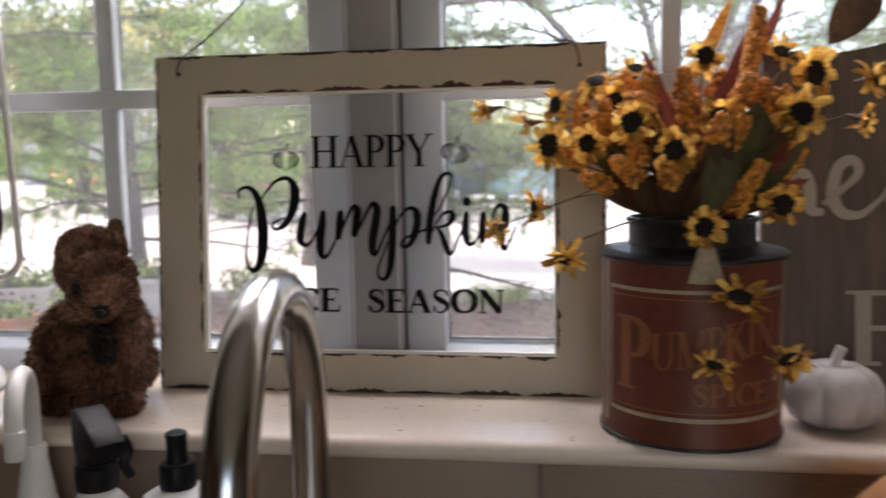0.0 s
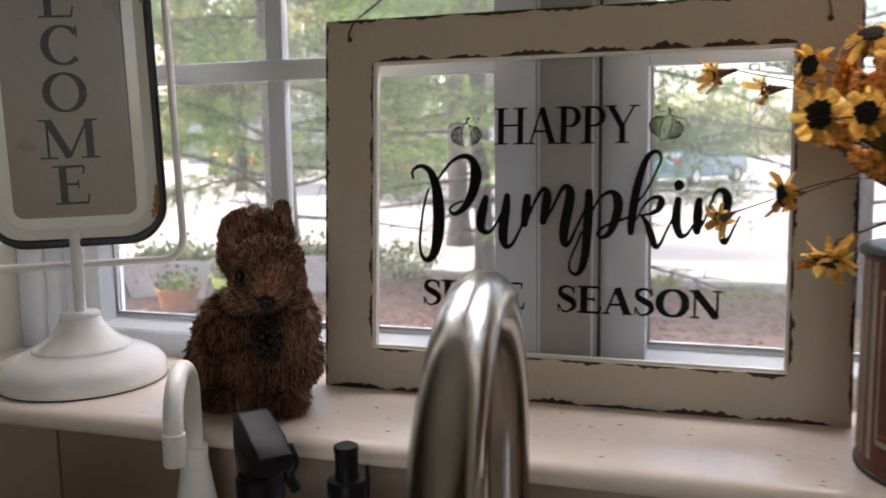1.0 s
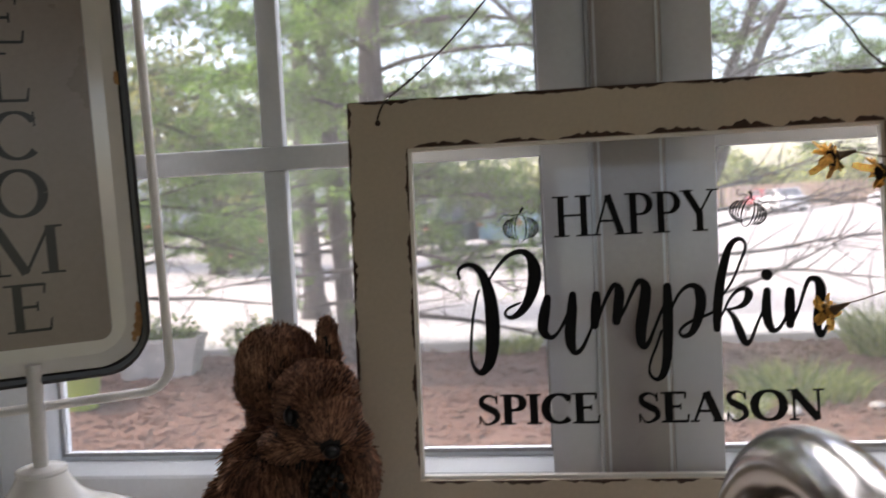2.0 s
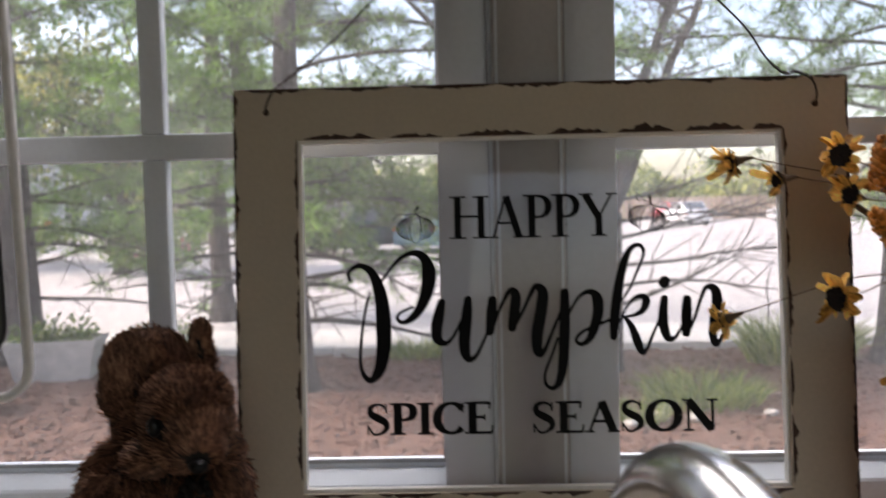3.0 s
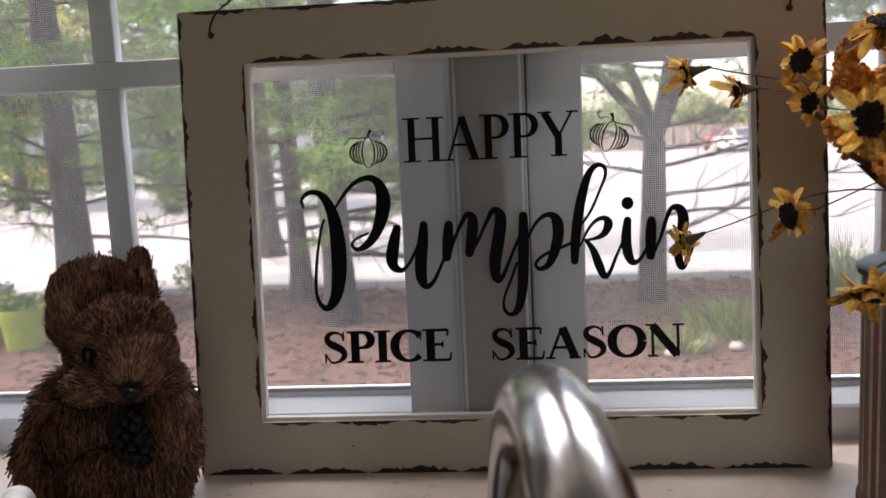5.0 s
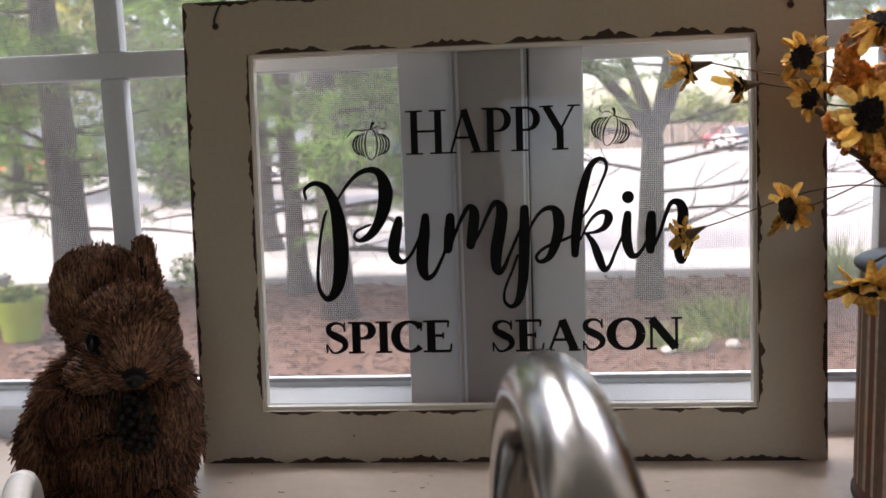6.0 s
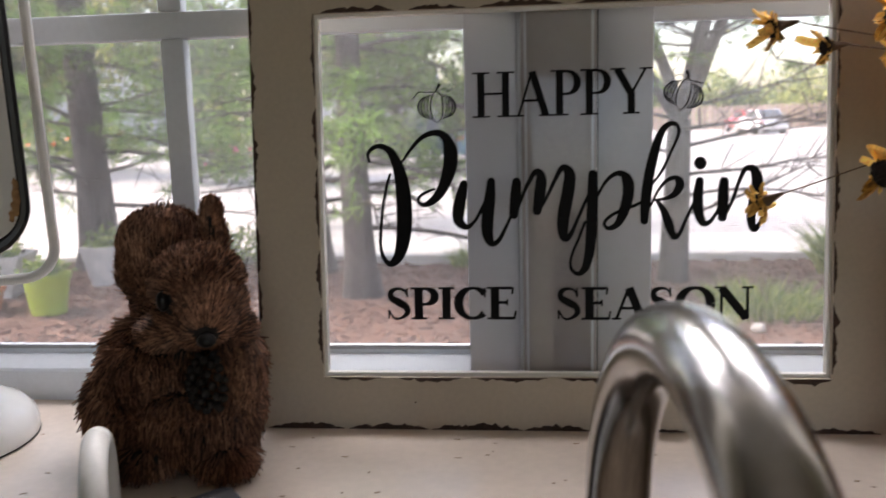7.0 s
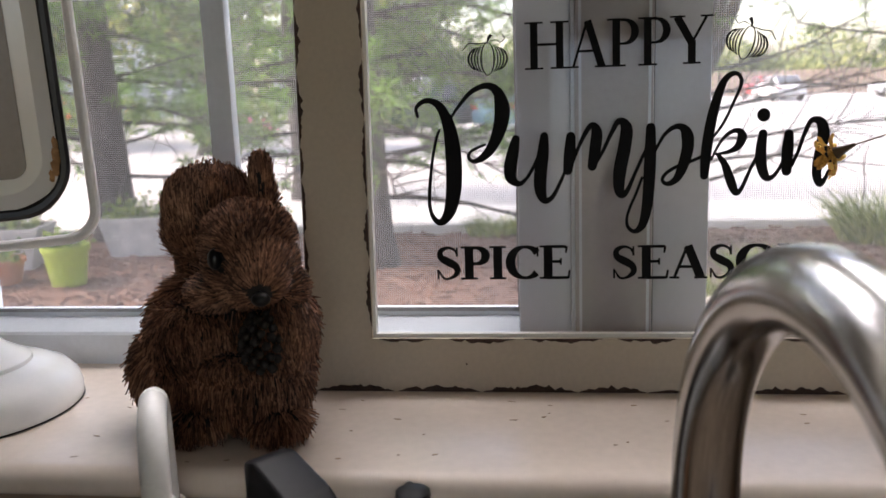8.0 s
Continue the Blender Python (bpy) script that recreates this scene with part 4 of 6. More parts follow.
for k, (c, r, q, lie, square) in enumerate(BODY):
    q = int(q * 1.5)
    v = rs.normal(size=(q, 3))
    v /= np.linalg.norm(v, axis=1)[:, None]
    p = cen[k] + np.sign(v) * np.abs(v) ** square * rad[k]
    nrm = v / rad[k]
    nrm /= np.linalg.norm(nrm, axis=1)[:, None]
    keep = p[:, 2] > 0.001
    for j in range(len(BODY)):
        if j != k:
            keep &= (((p - cen[j]) / (rad[j] * 0.97)) ** 2).sum(1) >= 1
    for c0, r0 in bare:
        keep &= np.linalg.norm(p - c0, axis=1) >= r0
    for a, nn in zip(p[keep], nrm[keep]):
        if lie == "up":
            flow = np.array((0.03, 0.02, 1.0))
        elif lie in ("face", "crown"):     # combed away from the nose
            flow = a - np.array(NOSE)
            flow /= np.linalg.norm(flow) + 1e-6
        elif lie == "arm":
            flow = np.array((0.25, -0.5, -0.7))
        else:
            flow = np.array((0.0, -0.1, -1.0))
        flow = flow - nn * flow.dot(nn)
        out_, along_ = {"crown": (0.75, 0.50), "face": (0.05, 1.0), "up": (0.10, 1.0)}.get(lie, (0.20, 0.95))
        d = out_ * nn + along_ * flow + rs.normal(scale=0.13 if lie == "arm" else 0.10, size=3)
        d /= np.linalg.norm(d)
        ln = rs.uniform(0.007, 0.0145) * {"face": 0.58, "crown": 0.5, "up": 0.8, "arm": 0.75}.get(lie, 1.0)
        w = rs.uniform(0.00028, 0.00060) * (1.2 if lie == "crown" else 1.0)
        side = np.cross(d, nn + 0.01)
        side /= np.linalg.norm(side) + 1e-9
        oth = np.cross(d, side)
        root = a - nn * 0.0015
        tip = root + d * ln
        tip[2] = max(tip[2], 0.0004)
        if any(np.linalg.norm(f * tip + (1 - f) * root - c0) < r0 for c0, r0 in bare[:3] for f in (0.5, 1.0)):
            continue
        n0 = len(verts)
        for base_, kk in ((root, 1.0), (tip, 0.85)):
            for t in (0, 2.1, 4.2):
                verts.append(tuple(base_ + kk * w * (math.cos(t) * side + math.sin(t) * oth)))
        faces += [(n0 + i, n0 + (i + 1) % 3, n0 + 3 + (i + 1) % 3, n0 + 3 + i) for i in range(3)] + [(n0 + 3, n0 + 4, n0 + 5)]
        slots += [0] * 4
me = bpy.data.meshes.new("squirrel_figure")
me.from_pydata(verts, [], faces)
me.polygons.foreach_set("material_index", slots)
me.polygons.foreach_set("use_smooth", [i < smooth_faces for i in range(len(faces))])
for m in (M_bristle, M_cone, M_eye):
    me.materials.append(m)
sq = new("squirrel_figure", me)
sq.matrix_world = pose(-0.268, -0.056, S)
tagged(sq, "brown straw bristle squirrel figure holding a dark cone, on the sill", "figurine")

# ---- the kitchen tap ----
tap = thing("kitchen_faucet", "brushed nickel gooseneck kitchen faucet", "faucet", (0.009, -0.247, COUNTER), rz=7.0)
RT = 0.0137
UP = S - COUNTER
bm = bmesh.new()
cy, cz, ra = -0.104, UP + 0.052, 0.104
pts = [(0, 0, 0.03), (0, 0, UP - 0.02), (0, 0, cz)]
pts += [(0, cy + ra * math.cos(radians(a)), cz + 1.03 * ra * math.sin(radians(a))) for a in range(8, 173, 6)]
pts += [(0, cy - ra - 0.001, cz - 0.005), (0, cy - ra - 0.004, cz - 0.05)]
tube(bm, pts, RT, 28)
part("spout", bm, M_steel, tap, "brushed nickel gooseneck tube")
bm = bmesh.new()
lathe(bm, [(0.030, 0.0), (0.031, 0.003), (0.0295, 0.008), (0.024, 0.012), (0.021, 0.03), (0.0205, 0.075), (0.019, 0.082), (0.0135, 0.085)], 32)
part("base", bm, M_steel, tap)
bm = bmesh.new()
lathe(bm, [(0.0140, cz - 0.05), (0.0165, cz - 0.055), (0.0180, cz - 0.075), (0.0185, cz - 0.11), (0.0165, cz - 0.118)], 28, (0, cy - ra - 0.004))
part("spray_head", bm, M_steel, tap)
bm = bmesh.new()
tube(bm, [(0.018, 0, 0.05), (0.045, 0, 0.055), (0.075, 0.0, 0.075)], [0.009, 0.007, 0.005], 12)
part("handle", bm, M_steel, tap)

# white drinking-water tap
wt = thing("water_filter_tap", "slim white gooseneck drinking-water tap", "faucet", (-0.271, -0.158, COUNTER), rz=23.5)
bm = bmesh.new()
lathe(bm, [(0.022, 0.0), (0.0225, 0.004), (0.021, 0.03), (0.0195, 0.06), (0.017, 0.10), (0.0125, 0.128), (0.0105, 0.142), (0.0108, 0.150), (0.0102, 0.152), (0.006, 0.152)], 28)
part("base", bm, M_whiteplastic, wt)
bm = bmesh.new()
r = 0.033
pts = [(0, 0, 0.148), (0, 0, UP + 0.032)] + [(0, -r + r * math.cos(radians(a)), UP + 0.032 + r * 0.92 * math.sin(radians(a))) for a in range(10, 180, 10)] + [(0, -2 * r, UP + 0.030), (0, -2 * r, UP + 0.022)]
tube(bm, pts, 0.0072, 18)
part("spout", bm, M_whiteplastic, wt)
bm = bmesh.new()
lathe(bm, [(0.0078, UP + 0.001), (0.0084, UP + 0.002), (0.0084, UP + 0.0245), (0.0074, UP + 0.0255)], 20, (0, -2 * r))
part("nozzle", bm, M_whiteplastic, wt)

# black trigger sprayer on its white bottle
spray = thing("spray_bottle", "white spray bottle with a glossy black trigger head", "bottle", (-0.184, -0.205, COUNTER), rz=49)
bm = bmesh.new()
lathe(bm, [(0.031, 0.0), (0.033, 0.004), (0.033, 0.095), (0.030, 0.112), (0.020, 0.126), (0.0145, 0.132), (0.0145, 0.140)], 28)
part("bottle", bm, M_bottle, spray)
bm = bmesh.new()
lathe(bm, [(0.0165, 0.136), (0.0172, 0.138), (0.0172, 0.154), (0.015, 0.157)], 28)
part("collar", bm, M_blackplastic, spray)
bm = bmesh.new()
sec = [(-0.015, 0.152), (0.012, 0.152), (0.011, 0.166), (0.014, 0.173), (0.034, 0.166), (0.038, 0.181), (0.020, 0.1895), (-0.010, 0.2005), (-0.020, 0.198), (-0.018, 0.174)]
slab(bm, [(-y, z) for y, z in sec][::-1], -0.0125, 0.0125)
bmesh.ops.bevel(bm, geom=list(bm.edges), offset=0.0025, segments=2, profile=0.5, affect='EDGES')
bmesh.ops.rotate(bm, verts=bm.verts, cent=(0, 0, 0), matrix=Matrix.Rotation(radians(90), 3, 'Z'))
part("trigger_head", bm, M_blackplastic, spray)
bm = bmesh.new()
tube(bm, spline([(0.022, 0, 0.172), (0.026, 0, 0.160), (0.022, 0, 0.150), (0.027, 0, 0.138)], 5), 0.0042, 10)
part("trigger", bm, M_blackplastic, spray)

# white pump bottle
pump = thing("pump_bottle", "white soap bottle with a black pump top", "bottle", (-0.124, -0.186, COUNTER))
bm = bmesh.new()
lathe(bm, [(0.030, 0.0), (0.032, 0.004), (0.032, 0.112), (0.029, 0.124), (0.018, 0.1305), (0.013, 0.132)], 32)
part("bottle", bm, M_bottle, pump)
bm = bmesh.new()
lathe(bm, [(0.0140, 0.1305), (0.0147, 0.132), (0.0147, 0.150), (0.0135, 0.152), (0.0092, 0.1525), (0.0084, 0.158), (0.0084, 0.172), (0.0092, 0.174), (0.0088, 0.1765), (0.0050, 0.1785)], 28)
part("pump", bm, M_blackplastic, pump, "black plastic pump")
bm = bmesh.new()
tube(bm, [(0, 0.004, 0.1685), (-0.003, 0.014, 0.1685), (-0.006, 0.024, 0.166)], [0.0055, 0.0045, 0.0035], 12)
part("nozzle", bm, M_blackplastic, pump)

# ---- the tin with the dried flowers ----
tin = thing("flower_tin", "red-brown tin milk can with faded pumpkin print and dark shoulder", "tin", (0.2975, -0.077, S))
R = 0.0745
bm = bmesh.new()
lathe(bm, [(R - 0.004, 0.0), (R, 0.001), (R + 0.0008, 0.004), (R, 0.007), (R, 0.150), (R - 0.002, 0.152)], 72)
part("body", bm, M_canred, tin)
bm = bmesh.new()
lathe(bm, [(R + 0.0008, 0.1495), (R + 0.0035, 0.1505), (R + 0.0040, 0.1535), (R + 0.001, 0.1558), (R - 0.006, 0.1572), (0.058, 0.1588), (0.0538, 0.1602), (0.0525, 0.1635), (0.0525, 0.1785), (0.0545, 0.1800), (0.0545, 0.1825), (0.0510, 0.1830), (0.0500, 0.1700), (0.0480, 0.1600)], 72)
part("shoulder", bm, M_canblack, tin, "dark pewter shoulder and neck")
bm = bmesh.new()
lathe(bm, [(R + 0.0003, 0.0008), (R + 0.0018, 0.0015), (R + 0.0018, 0.0035), (R + 0.0003, 0.0045)], 72)
part("foot_rim", bm, M_canblack, tin)


def on_tin(x, y, z):
    a = -math.pi / 2 + FRONT + x / R
    r = R - y
    return (r * math.cos(a), r * math.sin(a), z)


FRONT = radians(-2)


def band(x0, x1, z, w, material, name, lift=0.0005):
    bm = bmesh.new()
    n = max(int((x1 - x0) / 0.004), 2)
    ribbon(bm, [(x0 + (x1 - x0) * i / n, z, w) for i in range(n + 1)], -lift, lift * 0.9, on_tin)
    part(name, bm, material, tin, smooth=40)


half = 0.083
for z, w in ((0.1285, 0.0030), (0.0265, 0.0034)):
    band(-half, half, z, w, M_cancream, "label_line")
for z, w in ((0.1225, 0.0010), (0.0320, 0.0010)):
    band(-half, half, z, w, M_canorange, "label_line")
for x in (-half, half):
    bm = bmesh.new()
    ribbon(bm, [(x, 0.027, 0.0016), (x, 0.128, 0.0016)], -0.0005, 0.0004, on_tin)
    part("label_line", bm, M_cancream, tin, smooth=0)
for side in (-1, 1):  # striped print round the back
    x = half + 0.006
    k = 0
    while x < 0.180:
        w = (0.0040, 0.0085, 0.0028, 0.0060)[k % 4]
        bm = bmesh.new()
        ribbon(bm, [(side * (x + w / 2), 0.012, w), (side * (x + w / 2), 0.148, w)], -0.0004, 0.0003, on_tin)
        part("stripe", bm, (M_cancream, M_canstripe, M_cancream, M_canred)[k % 4], tin, smooth=0)
        x += w
        k += 1


def rise(x, y, z):
    return on_tin(x, y, z + 0.17 * (x + 0.06))


lettering("P", -0.071, -0.038, 0.046, 0.060, M_canorange, tin, -0.0006, 0.0005, on_tin)
lettering("UMPKIN", -0.038, 0.066, 0.060, 0.030, M_canorange, tin, -0.0006, 0.0005, rise)
lettering("SPICE", -0.006, 0.060, 0.0385, 0.018, M_canorange, tin, -0.0006, 0.0005, on_tin)

bq = thing("dried_bouquet", "dried yellow flowers, orange filler and burgundy leaves in the tin", "bouquet", (0.2975, -0.077, S + 0.165))
BQ = Vector((0.2975, -0.077, 0.165))
fr = random.Random(21)


def petal(bm, c, m, a, ln, w, cup):
    """One creased petal, five across its length."""
    rows = []
    ca, sa = math.cos(a), math.sin(a)
    curl, twist, bend = fr.uniform(-0.7, 0.6), fr.uniform(-0.7, 0.7), fr.uniform(-0.3, 0.3)
    w *= fr.uniform(0.75, 1.3)
    for i, (t, k) in enumerate(((0.12, 0.5), (0.4, 0.95), (0.7, 1.05), (0.9, 0.95), (1.0, 0.55))):
        rr = ln * t
        h = cup * rr + curl * rr * rr / ln + fr.uniform(-0.0005, 0.0005)
        row = []
        off = bend * rr * t
        for s, dz in ((-1, 0.0012), (0, -0.0006), (1, 0.0012)):
            v = s * w * k * fr.uniform(0.8, 1.15) + off
            x, y = rr * ca - v * sa, rr * sa + v * ca
            row.append(bm.verts.new(c + m @ Vector((x, y, h + dz * k + twist * s * w * k * t))))
        rows.append(row)
    for p, q in zip(rows, rows[1:]):
        for i in range(2):
            bm.faces.new((p[i], p[i + 1], q[i + 1], q[i]))


def flower(at, face, size=0.020, ragged=0.0, droop=0.15):
    """A daisy-like dried bloom at a place over the sill, facing that way."""
    c = Vector(at) - BQ
    m = Vector(face).to_track_quat('Z', 'Y').to_matrix()
    bm = bmesh.new()
    n = fr.randint(12, 15)
    for ring in range(2):
        for i in range(n):
            if fr.random() < ragged:
                continue
            petal(bm, c - m @ Vector((0, 0, 0.001 * ring)), m, 2 * math.pi * (i + 0.5 * ring) / n + fr.uniform(-0.12, 0.12), size * fr.uniform(0.68, 1.05), size * 0.175, droop + fr.uniform(-0.2, 0.25) - 0.12 * ring)
    head = part("flower_head", bm, M_petal, bq, smooth=60)
    bm = bmesh.new()
    for i in range(46):  # bristly dark disc
        r = size * 0.44 * math.sqrt((i + 0.5) / 46)
        a = i * 2.39996
        ball(bm, c + m @ Vector((r * math.cos(a), r * math.sin(a), 0.0032 - r * r * 18)), size * 0.085, 6, 4)
    part("seed_disc", bm, M_disc, head, "dark brown disc")
    return c, m


def stalk(a, b, r=0.0007, sag=0.012):
    a, b = Vector(a) - BQ, Vector(b) - BQ
    mid = (a + b) / 2 + Vector((0, 0, sag))
    bm = bmesh.new()
    tube(bm, spline([tuple(a), tuple(mid), tuple(b)], 8), r, 6)
    part("stem", bm, M_stem, bq)


def calyx(at, face, ln=0.014):
    c = Vector(at) - BQ
    d = Vector(face).normalized()
    bm = bmesh.new()
    tube(bm, [c - d * 0.001, c - d * ln * 0.4, c - d * ln], [0.0042, 0.0026, 0.0010], 8)
    part("calyx", bm, M_stem, bq)


MOUTH = (0.2975, -0.085, 0.185)
BLOOMS = [  # place over the sill, facing, size
    ((0.1795, -0.175, 0.2434), (-0.10, -1, 0.05), 0.0215),
    ((0.2084, -0.150, 0.2443), (-0.2, -1, 0.15), 0.0185),
    ((0.2409, -0.160, 0.2592), (-0.05, -1, 0.1), 0.0215),
    ((0.2304, -0.120, 0.2779), (-0.2, -1, 0.5), 0.018),
    ((0.2717, -0.170, 0.2374), (0, -1, 0.1), 0.022),
    ((0.3074, -0.140, 0.2626), (0.1, -1, 0.2), 0.019),
    ((0.3028, -0.100, 0.3130), (0, -1, 0.2), 0.0195),
    ((0.3807, -0.120, 0.2953), (0.15, -1, 0.1), 0.024),
    ((0.3673, -0.140, 0.2645), (0.1, -1, 0.05), 0.024),
    ((0.3483, -0.170, 0.1975), (0.05, -1, 0), 0.0205),
    ((0.2912, -0.180, 0.1821), (0, -1, 0.1), 0.0195),
    ((0.3160, -0.190, 0.1304), (0.1, -0.42, 0.9), 0.024),
    ((0.3657, -0.080, 0.3154), (0.2, -0.7, 0.7), 0.018),
    ((0.1579, -0.035, 0.2657), (-0.9, -0.3, -0.1), 0.0150),
    ((0.1219, -0.049, 0.2776), (-1, -0.1, -0.2), 0.0160),
    ((0.1285, -0.012, 0.1672), (-0.6, 0.5, -0.4), 0.0165),
    ((0.1675, -0.104, 0.1922), (-0.96, -0.32, -0.1), 0.0195),
    ((0.1915, -0.150, 0.1558), (-0.35, -0.40, -0.85), 0.0205),
    ((0.2164, -0.100, 0.2945), (-0.1, -0.5, 0.8), 0.0210),
    ((0.2497, -0.080, 0.3055), (0, -0.5, 0.8), 0.0170),
    ((0.4306, -0.100, 0.2912), (0.9, -0.5, 0.1), 0.0190),
    ((0.4252, -0.100, 0.2600), (0.9, -0.4, -0.3), 0.0170),
    ((0.1840, -0.070, 0.2790), (-0.7, -0.7, 0.15), 0.0185),
    ((0.1860, -0.080, 0.2540), (-0.8, -0.5, 0.2), 0.0160),
    ((0.2975, -0.196, 0.0806), (0.25, -0.1, 0.95), 0.0195),
    ((0.3547, -0.180, 0.0829), (-0.35, -0.15, 0.92), 0.0215),
]
for at, face, size in BLOOMS:
    far = (Vector(at) - Vector(MOUTH)).length
    flower(at, face, size * 0.86, 0.22 if size > 0.0165 else 0.42, 0.10 if size > 0.0165 else 0.5)
    calyx(at, face)
    back = Vector(at) - Vector(face).normalized() * 0.013
    if at[2] > 0.10:
        stalk(back, MOUTH, 0.0005 if far > 0.13 else 0.0008, 0.022 if far > 0.13 else 0.006)
stalk((0.2975, -0.190, 0.075), (0.316, -0.178, 0.128), 0.0008, 0.01)
stalk((0.3547, -0.172, 0.077), (0.316, -0.178, 0.128), 0.0008, 0.008)
stalk((0.316, -0.178, 0.128), MOUTH, 0.0009, 0.012)

# woody twigs that carry the sprays
for end in ((0.178, -0.068, 0.258), (0.196, -0.110, 0.225), (0.262, -0.085, 0.300), (0.365, -0.085, 0.300)):
    stalk(end, MOUTH, 0.0019, -0.006)

# orange filler spikes: many small buds round a stem
SPIKES = [((0.2049, -0.0806, 0.2733), (0.05, -0.1, 1), 0.034), ((0.225, -0.130, 0.262), (-0.3, -0.2, 1), 0.035), ((0.255, -0.130, 0.285), (0.1, -0.2, 1), 0.03), ((0.335, -0.110, 0.300), (0.1, 0, 1), 0.05),
          ((0.350, -0.120, 0.265), (0.2, -0.2, 1), 0.04), ((0.328, -0.150, 0.210), (0.5, -0.4, 1), 0.045), ((0.268, -0.165, 0.222), (-0.2, -0.6, 0.5), 0.022), ((0.237, -0.150, 0.225), (-0.5, -0.5, 0.4), 0.03),
          ((0.315, -0.10, 0.280), (0, -0.2, 1), 0.04), ((0.193, -0.110, 0.235), (-0.6, -0.4, 0.4), 0.028), ((0.285, -0.125, 0.265), (0, -0.2, 1), 0.03), ((0.370, -0.100, 0.225), (0.5, -0.2, 0.7), 0.035), ((0.245, -0.14, 0.24), (-0.3, -0.4, 1), 0.03),
          ((0.215, -0.12, 0.215), (-0.6, -0.5, 0.3), 0.03), ((0.345, -0.09, 0.335), (0.1, 0, 1), 0.035), ((0.30, -0.14, 0.235), (0.0, -0.5, 0.8), 0.03)]
for i in range(34):
    a, q = fr.uniform(0, 2 * math.pi), fr.uniform(0.03, 0.085)
    SPIKES.append(((0.290 + q * math.cos(a) * 1.1, -0.098 + q * math.sin(a) * 0.8, 0.305 - q * 0.75 + fr.uniform(-0.02, 0.02)), (math.cos(a) * 0.7, math.sin(a) * 0.6, 0.9), fr.uniform(0.018, 0.032)))
for at, axis, ln in SPIKES:
    bm = bmesh.new()
    ax = Vector(axis).normalized()
    s1 = ax.orthogonal().normalized()
    s2 = ax.cross(s1)
    a0 = Vector(at) - BQ
    n = int(ln * 3200)
    for i in range(n):
        t = i / n
        a = i * 2.39996
        r = 0.0085 * (1 - 0.55 * t) * fr.uniform(0.75, 1.1)
        ball(bm, a0 + ax * ln * (t - 0.5) + r * (math.cos(a) * s1 + math.sin(a) * s2), fr.uniform(0.0015, 0.0027), 5, 4)
    part("filler_spike", bm, M_orange, bq, "rusty orange dried filler", smooth=0)
    stalk(Vector(at) - ax * ln * 0.4, MOUTH, 0.0008, 0.003)


def long_leaf(a, b, w, material, bend=0.02, name="leaf"):
    a, b = Vector(a) - BQ, Vector(b) - BQ
    d = (b - a).normalized()
    s = d.cross(Vector((0, -1, 0.2))).normalized()
    up = s.cross(d)
    bm = bmesh.new()
    rows = []
    for i in range(9):
        t = i / 8
        k = math.sin(math.pi * (0.08 + 0.92 * t)) ** 0.8
        c = a.lerp(b, t) + up * bend * math.sin(math.pi * t)
        rows.append([bm.verts.new(c + s * w * k * q + up * abs(q) * w * 0.35 * k + up * fr.uniform(-0.0006, 0.0006)) for q in (-1, 0, 1)])
    for p, q in zip(rows, rows[1:]):
        for i in range(2):
            bm.faces.new((p[i], p[i + 1], q[i + 1], q[i]))
    part(name, bm, material, bq, smooth=50)


long_leaf((0.298, -0.11, 0.235), (0.345, -0.08, 0.345), 0.006, M_burgundy, 0.0)
long_leaf((0.285, -0.10, 0.23), (0.254, -0.08, 0.325), 0.005, M_burgundy, 0.012)
long_leaf((0.30, -0.13, 0.225), (0.318, -0.115, 0.30), 0.008, M_burgundy, 0.0)
long_leaf((0.292, -0.12, 0.22), (0.290, -0.115, 0.285), 0.007, M_burgundy, 0.0)
long_leaf((0.345, -0.07, 0.30), (0.372, -0.07, 0.372), 0.004, M_burgundy, 0.004)
long_leaf((0.300, -0.06, 0.30), (0.330, -0.06, 0.365), 0.006, M_orange, 0.004)
long_leaf((0.325, -0.14, 0.19), (0.340, -0.12, 0.275), 0.020, M_olive, 0.006)
long_leaf((0.300, -0.145, 0.19), (0.318, -0.14, 0.255), 0.013, M_olive, 0.006)
long_leaf((0.440, -0.07, 0.372), (0.405, -0.07, 0.322), 0.017, M_brownleaf, 0.008)
for i in range(80):  # the dark leafy mass over the neck
    a = fr.uniform(0, 2 * math.pi)
    r1, z1 = fr.uniform(0.055, 0.10), fr.uniform(0.215, 0.275)
    c0 = (0.2975 + 0.036 * math.cos(a), -0.085 + 0.036 * math.sin(a), 0.186)
    c1 = (0.2975 + r1 * math.cos(a + 0.2), -0.09 + r1 * 0.85 * math.sin(a + 0.2), z1)
    long_leaf(c0, c1, fr.uniform(0.004, 0.009), fr.choice((M_brownleaf, M_brownleaf, M_olive, M_burgundy)), fr.uniform(-0.01, 0.01))
bm = bmesh.new()
p = Vector((0.297, -0.158, 0.165)) - BQ
rows = []
for i in range(7):
    t = i / 6
    rows.append([bm.verts.new(p + Vector((q * (0.006 + 0.008 * t) , -0.004 - 0.003 * math.cos(3 * q), -0.028 * t))) for q in (-1, -0.3, 0.3, 1)])
for a, b in zip(rows, rows[1:]):
    for i in range(3):
        bm.faces.new((a[i], a[i + 1], b[i + 1], b[i]))
part("dry_leaf", bm, M_cancream, bq, "pale papery leaf", smooth=50)

# ---- other things on the right end of the sill ----
cp = thing("ceramic_pumpkin", "small white glazed ceramic pumpkin with a stem", "pumpkin", (0.4205, -0.062, S))


def ribs(n, depth):
    return lambda a: 1.0 - depth * (1 - abs(math.sin(n * a / 2)) ** 0.7)


